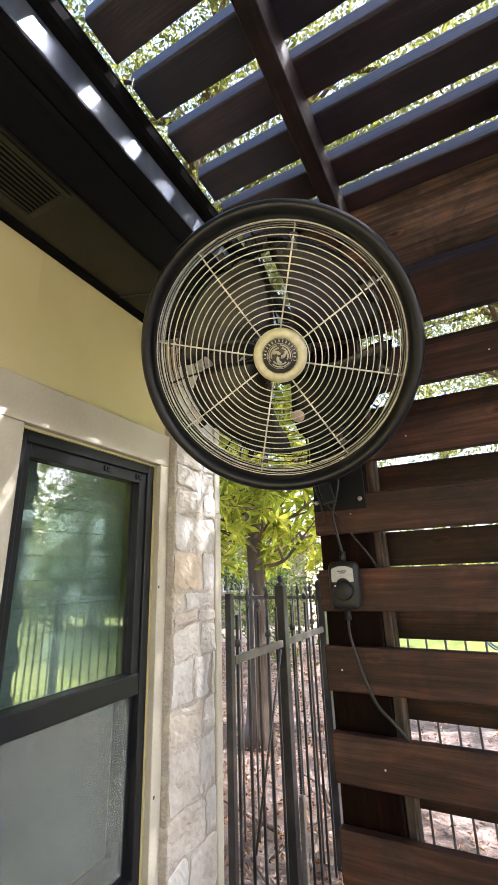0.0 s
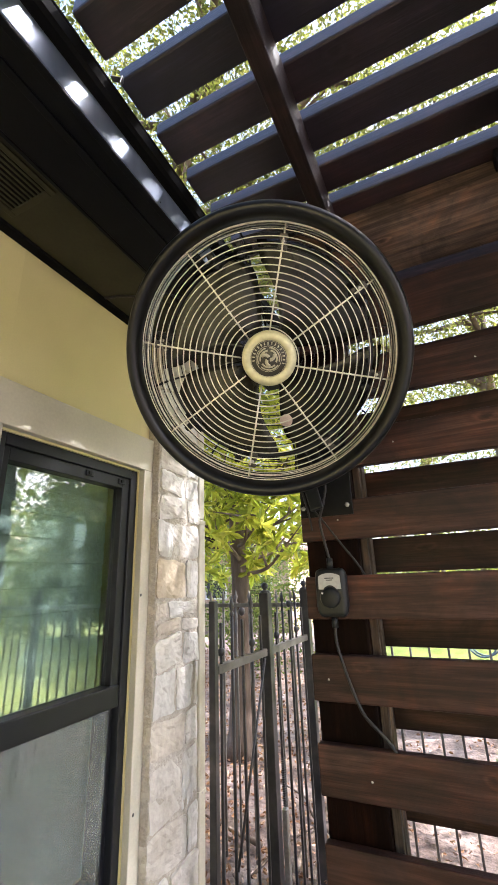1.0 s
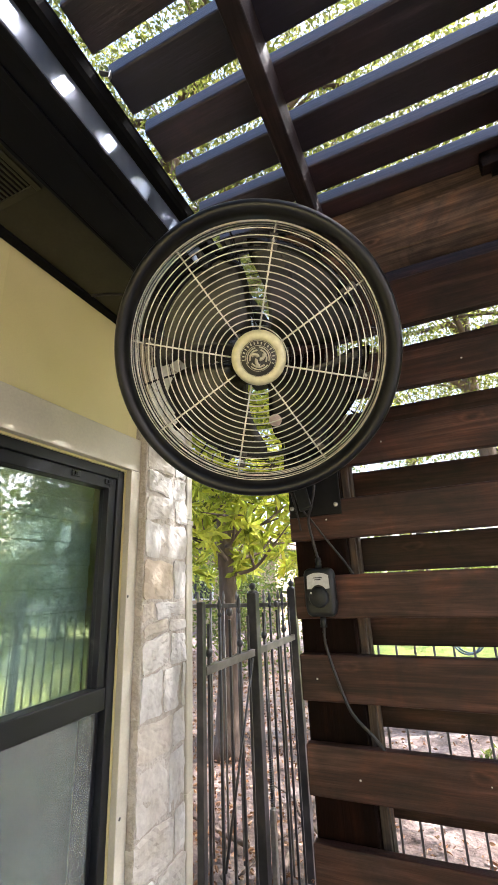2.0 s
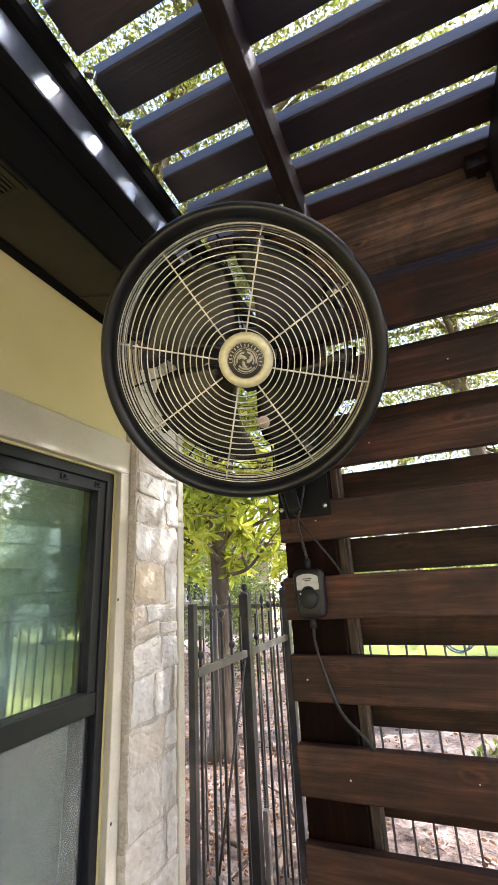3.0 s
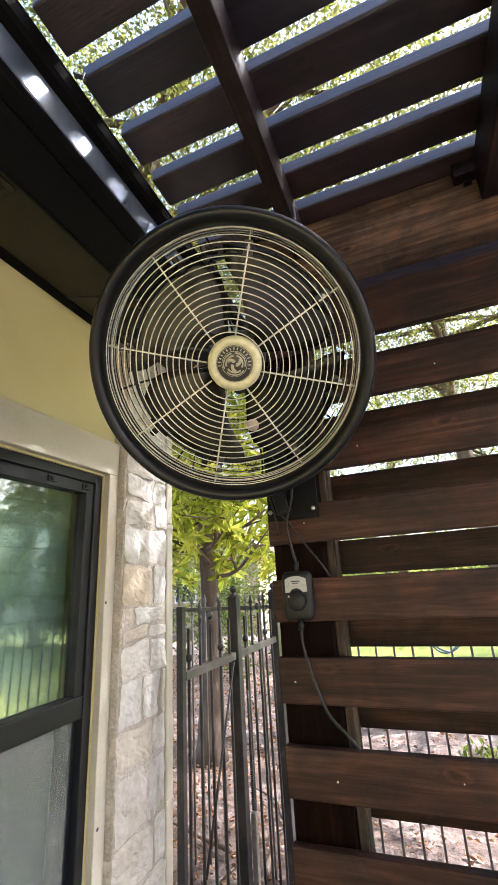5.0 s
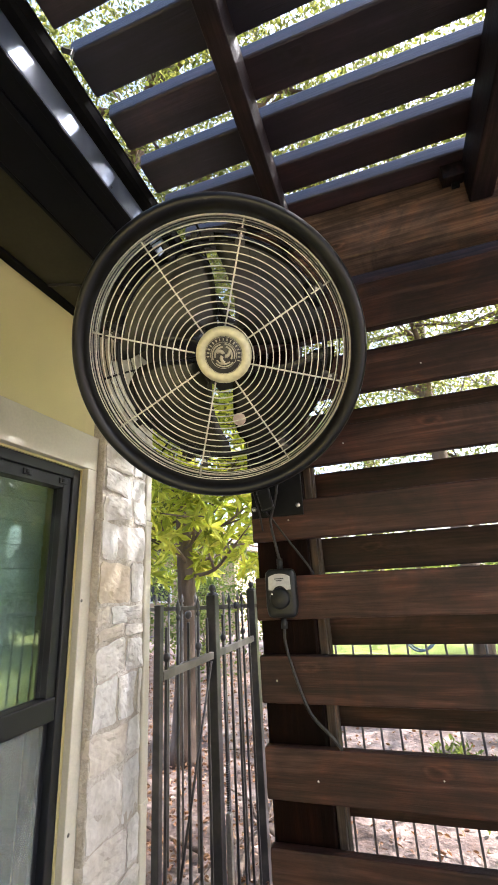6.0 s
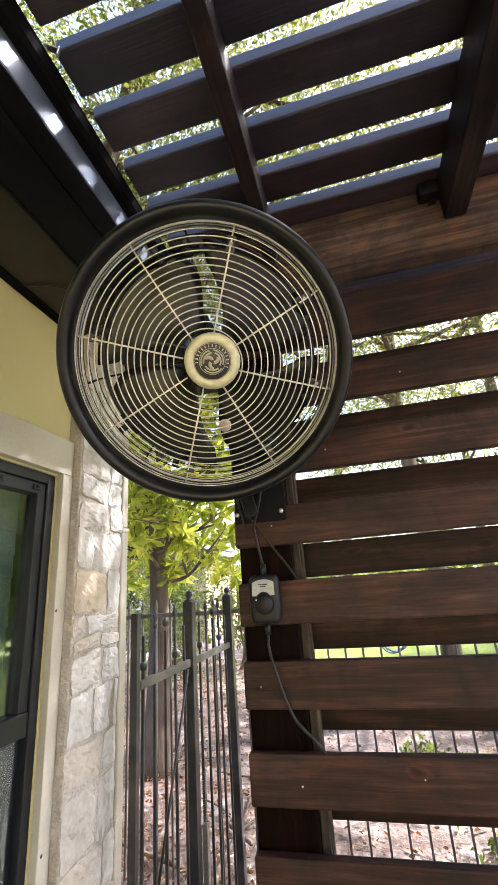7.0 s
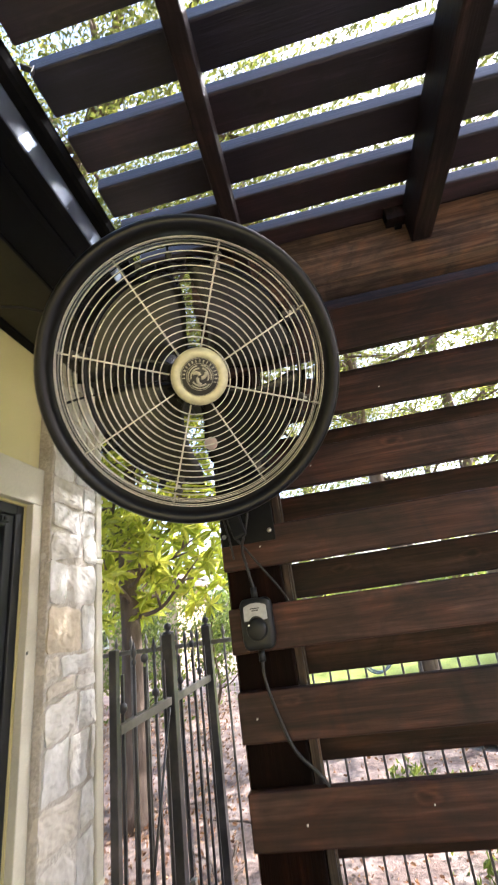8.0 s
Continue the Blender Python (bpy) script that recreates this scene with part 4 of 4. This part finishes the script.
# ---- trees ----
def leaves_mesh(name, places, dirs, size, material, rnd, width=0.42, droop=0.0, spread=0.35):
    """Folded pointed leaves at the places, pointing along dirs."""
    n = len(places)
    P, D = np.array(places), np.array(dirs)
    D = D + rnd.normal(0, spread, D.shape)
    D[:, 2] -= droop
    D /= np.linalg.norm(D, axis=1)[:, None] + 1e-9
    S = np.cross(D, rnd.normal(0, 1, D.shape))
    S /= np.linalg.norm(S, axis=1)[:, None] + 1e-9
    N = np.cross(D, S)
    L = (size * rnd.uniform(0.65, 1.25, n))[:, None]
    W = L * width * 0.5
    v = np.stack([P, P + D * L * 0.30 + S * W * 0.85 + N * W * 0.3, P + D * L * 0.68 + S * W * 0.80 + N * (W * 0.3 - L * 0.03), P + D * L - N * L * 0.12,
                  P + D * L * 0.68 - S * W * 0.80 + N * (W * 0.3 - L * 0.03), P + D * L * 0.30 - S * W * 0.85 + N * W * 0.3], 1).reshape(-1, 3)
    i = np.arange(n)[:, None] * 6
    faces = np.concatenate([i + np.array([[0, 1, 2]]), i + np.array([[0, 2, 3]]), i + np.array([[0, 3, 4]]), i + np.array([[0, 4, 5]])], 1).reshape(-1, 3)
    me = bpy.data.meshes.new(name)
    me.from_pydata(v.tolist(), [], faces.tolist())
    me.materials.append(material)
    return me


def grow(base, top, r0, r1, limbs, seed, wig=0.12, spread=1.6, rise=1.2, start=0.35, limb=0.5):
    """A trunk and its limbs; gives the bmesh and the limb ends and ways."""
    rnd = random.Random(seed)
    base, top = Vector(base), Vector(top)
    pts = [base.lerp(top, u) + Vector((rnd.uniform(-wig, wig), rnd.uniform(-wig, wig), 0)) * (0 if u == 0 else 1) for u in (0, 0.2, 0.4, 0.6, 0.8, 1)]
    line = bow(pts, 5)
    n = len(line)
    rad = [r0 + (r1 - r0) * (i / (n - 1)) ** 0.8 for i in range(n)]
    rad[0] *= 1.35
    bm = tube(line, rad, 10)
    ends = []
    for k in range(limbs):
        i = int(n * (start + (1 - start) * (k + 0.5) / limbs)) - 1
        a = k * 2.4 + rnd.uniform(-0.4, 0.4)
        out = Vector((math.cos(a), math.sin(a), 0)) * spread * rnd.uniform(0.7, 1.2) + Vector((0, 0, rise * rnd.uniform(0.5, 1.2)))
        p0 = line[i]
        lp = bow([p0, p0 + out * 0.4 + Vector((0, 0, -0.05)), p0 + out * 0.75 + Vector((rnd.uniform(-.2, .2), rnd.uniform(-.2, .2), 0.1)), p0 + out], 4)
        tube(lp, [rad[i] * limb * (1 - 0.8 * j / (len(lp) - 1)) for j in range(len(lp))], 7, False, bm)
        for j in range(4, len(lp), 2):
            ends.append((lp[j], out.normalized()))
        for q in range(3):
            s0 = lp[4 + q * 2]
            tw = out.normalized() * 0.5 + Vector((rnd.uniform(-1, 1), rnd.uniform(-1, 1), rnd.uniform(-0.2, 0.8)))
            tw *= spread * 0.35
            tp = [s0, s0 + tw * 0.5, s0 + tw]
            tube(tp, [rad[i] * 0.18, rad[i] * 0.12, rad[i] * 0.05], 5, False, bm)
            ends.append((tp[1], tw.normalized()))
            ends.append((tp[2], tw.normalized()))
    return bm, ends


def tree(name, base, top, r0, r1, limbs, seed, leaf, count, size, cloud, label, spread=1.6, rise=1.2, width=0.42, start=0.35, keep=None):
    base = (base[0], base[1], base[2] + GZ)
    t = thing(name, base, label, "tree")
    bm, ends = grow(base, top, r0, r1, limbs, seed, 0.12, spread, rise, start)
    part("trunk", bm, BARK, t, at=(0, 0, 0))
    rnd = np.random.RandomState(seed)
    e = np.array([tuple(p) for p, _ in ends])
    d = np.array([tuple(q) for _, q in ends])
    pick = rnd.randint(0, len(ends), count)
    # small clumps round each limb end
    clump = rnd.normal(0, cloud, (len(ends), 9, 3))
    c = clump[pick, rnd.randint(0, 9, count)]
    pl = e[pick] + c + rnd.normal(0, cloud * 0.22, (count, 3))
    if keep is not None:
        ok = keep(pl)
        pl, pick = pl[ok], pick[ok]
    dr = d[pick] * 0.4 + rnd.normal(0, 0.8, (len(pl), 3))
    part("crown", leaves_mesh("crown", pl, dr, size, leaf, rnd, width), None, t, at=(0, 0, 0))
    return t


# magnolia by the fence: whorls of large pointed leaves
mag = thing("magnolia_tree", (-2.66, 5.1, GZ), "magnolia tree with large glossy yellow-green leaves", "tree")
mb, mends = grow((-2.66, 5.1, GZ - 0.05), (-2.62, 5.15, 4.2), 0.17, 0.06, 30, 5, 0.03, 1.2, 0.35, 0.46, 0.26)
part("trunk", mb, BARK, mag, at=(0, 0, 0))
mr = np.random.RandomState(3)
mp, md = [], []
for p, q in mends + mends[::2]:
    c = np.array(p) + mr.normal(0, 0.22, 3)
    if c[1] < 5.15 and abs(c[0] + 2.64 - 0.5 * (5.1 - c[1])) < 0.17 and c[2] < 2.1:
        continue
    axis = np.array((0.25, -0.5, 0.45)) + mr.normal(0, 0.55, 3)
    axis /= np.linalg.norm(axis)
    u = np.cross(axis, (0.3, 0.2, 0.9))
    u /= np.linalg.norm(u)
    w = np.cross(axis, u)
    for k in range(11):
        a = k * 0.571 + mr.uniform(0, 0.3)
        md.append(u * math.cos(a) + w * math.sin(a) + axis * mr.uniform(0.0, 0.6))
        mp.append(c)
part("crown", leaves_mesh("crown", mp, md, 0.195, MAGNOLIA, mr, 0.32, 0.05, 0.10), None, mag, at=(0, 0, 0))


tree("oak_tree", (0.84, 7.2, -0.05), (0.94, 7.25, 7.6), 0.15, 0.10, 16, 11, OAK, 70000, 0.060, 0.70, "tall oak with a spreading yellow-green crown", 3.6, 1.6, 0.5, 0.50)
tree("oak_tree", (-5.2, 4.2, -0.05), (-1.5, 2.9, 7.6), 0.22, 0.09, 16, 17, OAK, 210000, 0.048, 0.80, "tall slim oak reaching over the pergola", 3.2, 1.0, 0.5, 0.55)
tree("oak_tree", (2.4, 8.6, -0.05), (2.9, 8.2, 7.0), 0.16, 0.08, 12, 23, OAK, 4500, 0.10, 0.6, "oak standing on the lawn", 2.8, 1.4, 0.5, 0.4)
tree("oak_tree", (-6.5, 9.5, -0.05), (-6.2, 9.9, 7.0), 0.2, 0.08, 12, 29, SHRUB, 9000, 0.14, 0.7, "leafy oak beyond the fence", 2.8, 1.2, 0.5, 0.25)
tree("oak_tree", (7.5, 12.0, -0.05), (7.2, 12.2, 8.0), 0.22, 0.09, 12, 31, OAK, 4500, 0.14, 0.8, "oak at the far side of the lawn", 3.2, 1.4, 0.5, 0.35)
# Added oak: its crown is placed to break up the sun on the patio.
tree("oak_tree", (6.9, 5.0, -0.05), (4.7, 3.6, 7.6), 0.24, 0.10, 16, 41, OAK, 50000, 0.09, 0.66, "added oak leaning over the yard to dapple the patio's sun", 1.9, 0.5, 0.5, 0.70)
tree("oak_tree", (10.5, 12.6, -0.05), (10.2, 12.8, 8.5), 0.2, 0.08, 16, 47, SHRUB, 30000, 0.2, 0.9, "dense leafy oak at the yard edge", 2.6, 0.8, 0.5, 0.12)
tree("oak_tree", (-0.7, 14.5, -0.05), (-0.5, 14.3, 7.5), 0.2, 0.08, 18, 53, OAK, 9000, 0.12, 0.75, "leafy oak at the back of the lawn", 2.6, 1.0, 0.5, 0.2)
tree("oak_tree", (3.6, 15.5, -0.05), (3.8, 15.2, 7.8), 0.2, 0.08, 18, 59, OAK, 8000, 0.12, 0.8, "leafy oak at the back of the lawn", 2.8, 1.0, 0.5, 0.2)
# far woods
fr_ = np.random.RandomState(9)
n = 26000
ang = fr_.uniform(radians(-80), radians(85), n)
rad = fr_.uniform(24, 34, n)
zz = GZ + np.abs(fr_.normal(0, 1.0, n)) * 1.7 * (0.6 + 0.5 * np.sin(ang * 9) ** 2) * np.where(ang > 0.6, 2.6, 1.0)
fp = np.stack([rad * np.sin(ang), rad * np.cos(ang), zz], 1)
woods = part("far_woods", leaves_mesh("far_woods", fp, fr_.normal(0, 1, (n, 3)), 0.55, SHRUB, fr_, 0.6), None)
tagged(woods, "hazy green woods at the far edge of the lawn", "woods", kind="stuff")

# ---- ground clutter ----
lr = np.random.RandomState(21)
n = 24000
lp = np.stack([lr.uniform(-7.0, 1.9, n), 1.95 + 10.0 * lr.uniform(0, 1, n) ** 1.6, np.abs(lr.normal(0, 0.012, n)) - 0.012 + GZ], 1)
lp = lp[(lp[:, 0] < -0.75 - 0.25 * (lp[:, 1] - 2)) | (lr.uniform(0, 1, n) < 0.28)]
n = len(lp)
ld = lr.normal(0, 1, (n, 3))
ld[:, 2] = np.abs(ld[:, 2]) * 0.3
litter = part("leaf_litter", leaves_mesh("leaf_litter", lp, ld, 0.047, DEAD, lr, 0.55, 0.0, 0.2), None)
tagged(litter, "orange and brown fallen leaves scattered on dirt", "leaf litter", kind="stuff")
wr_ = np.random.RandomState(33)
spots = [(0.55, 3.75), (0.78, 4.0), (0.4, 4.6), (0.75, 5.1), (0.2, 5.6), (0.95, 4.5), (1.2, 3.9)]
wp = np.concatenate([np.array((x, y, 0.02 + GZ)) + wr_.normal(0, 1, (130, 3)) * np.array((0.13, 0.16, 0.03)) for x, y in spots])
wd = wr_.normal(0, 0.6, (len(wp), 3)) + np.array((0, 0, 0.9))
weeds = part("weeds", leaves_mesh("weeds", wp, wd, 0.075, SHRUB, wr_, 0.4, 0.0, 0.2), None)
tagged(weeds, "low green weeds growing from bare dirt", "weeds", kind="stuff")
br = random.Random(8)
for k in range(12):
    x, y = br.uniform(-3.2, 1.0), br.uniform(2.4, 5.5)
    a, ln = br.uniform(0, 3.14), br.uniform(0.5, 1.5)
    pts = [(x + ln * (u - 0.5) * math.cos(a) + br.uniform(-.05, .05), y + ln * (u - 0.5) * math.sin(a) + br.uniform(-.05, .05), GZ + 0.03 * br.random()) for u in (0, .3, .6, 1)]
    r = br.uniform(0.008, 0.03)
    tagged(part("fallen_branch", tube(bow(pts, 4), [r * (1 - 0.05 * i) for i in range(13)], 7), BARK), "grey-brown fallen branch lying on leaf litter", "branch", "fallen branches")
tub = thing("storage_tub", (-1.46, 2.62, GZ), "white plastic tub on the leaf litter behind the fence", "tub")
part("body", box(0.21, 0.18, 0.13, 0.02, 3), WHITE_PL, tub, at=(-1.46, 2.62, 0.055 + GZ))
part("lid", box(0.225, 0.195, 0.024, 0.01, 2), WHITE_PL, tub, at=(-1.46, 2.62, 0.132 + GZ))
bot = thing("plastic_bottle", (-1.47, 2.47, GZ), "blue plastic bottle standing on the ground", "bottle")
part("body", lathe([(0, 0), (0.035, 0.0), (0.038, 0.01), (0.038, 0.15), (0.02, 0.19), (0.014, 0.2), (0.014, 0.21), (0, 0.21)], 20), BLUE_PL, bot, at=(-1.47, 2.47, GZ - 0.012))


# ---- shrubs beyond the fence ----
for k, (x, y, h) in enumerate(((-4.6, 9.0, 1.7), (-6.4, 8.2, 1.9), (-3.2, 10.5, 1.8), (-5.4, 11.5, 2.2), (-8.0, 10.0, 2.2))):
    tree("shrub", (x, y, -0.05), (x + 0.1, y, h), 0.04, 0.015, 10, 60 + k, SHRUB, 2400, 0.10, 0.28, "green shrub growing beyond the iron fence", 0.8, 0.5, 0.5, 0.15)

# ---- odds and ends ----
hose = thing("garden_hose", (0.0, 3.45, 1.07), "pale blue garden hose looped over the iron fence", "hose")
part("loop", tube([(-0.01 + 0.095 * math.cos(a * 0.2618), 3.43, 1.20 + 0.12 * math.sin(a * 0.2618)) for a in range(24)], 0.006, 8, True), HOSE, hose, at=(0, 0, 0))
part("loop", tube([(0.01 + 0.105 * math.cos(a * 0.2618), 3.452, 1.21 + 0.125 * math.sin(a * 0.2618)) for a in range(24)], 0.006, 8, True), HOSE, hose, at=(0, 0, 0))
rg = bmesh.new()
bmesh.ops.create_grid(rg, x_segments=22, y_segments=22, size=0.16)
for v in rg.verts:
    d = v.co.length
    v.co.z = 0.10 * max(0, 1 - d / 0.19) + 0.05 * noise.noise(v.co * 14) * (1 - d / 0.3) + 0.02 * noise.noise(v.co * 40)
    v.co.x += 0.03 * noise.noise(v.co * 9 + Vector((3, 1, 0)))
bmesh.ops.solidify(rg, geom=rg.faces[:], thickness=0.003)
rag = part("crumpled_tarp", smooth(rg), TARP, None, "", Matrix.Translation((-1.10, 3.10, GZ - 0.02)) @ Matrix.Diagonal((0.42, 0.6, 0.75, 1)))
tagged(rag, "crumpled pale blue-white plastic sheet on the ground by the fence", "tarp")
for yp, z in ((1.702, 1.562), (1.712, 0.72)):
    plug = part("weep_plug", lathe([(0, 0.001), (0.0055, 0.001), (0.007, 0.0)], 14), LABEL, trim, "small black plug", Matrix.Translation((WX + 0.0355, yp, z)) @ pose(0, 0, 0, 0, 90))

cable([(-1.43, 1.32, 2.952), (-1.30, 1.36, 2.945), (-1.18, 1.44, 2.93), (-1.06, 1.52, 2.868)], 0.006, "thin black cable under the dark soffit")

# ---- house beyond the trees ----
nb = thing("neighbouring_house", (-9.5, 17.0, GZ), "tan house with a brown roof far beyond the trees", "house")
slab("wall", -13.0, -6.0, 16.0, 20.0, GZ - 0.1, 2.7, TAN, nb, 0.0)
sheet("roof", [(-13.5, 2.7), (-5.5, 2.7), (-5.5, 2.8), (-9.5, 4.6), (-13.5, 2.8)], 15.6, 20.4, ROOFING, nb)
for x in (-11.6, -9.2, -7.2):
    wn = slab("window", x - 0.5, x + 0.5, 15.95, 16.0, 0.9, 2.1, WHITE_PL, nb, 0.01)
    slab("pane", x - 0.43, x + 0.43, 15.93, 15.948, 0.97, 2.03, BRONZE, wn, 0.0)
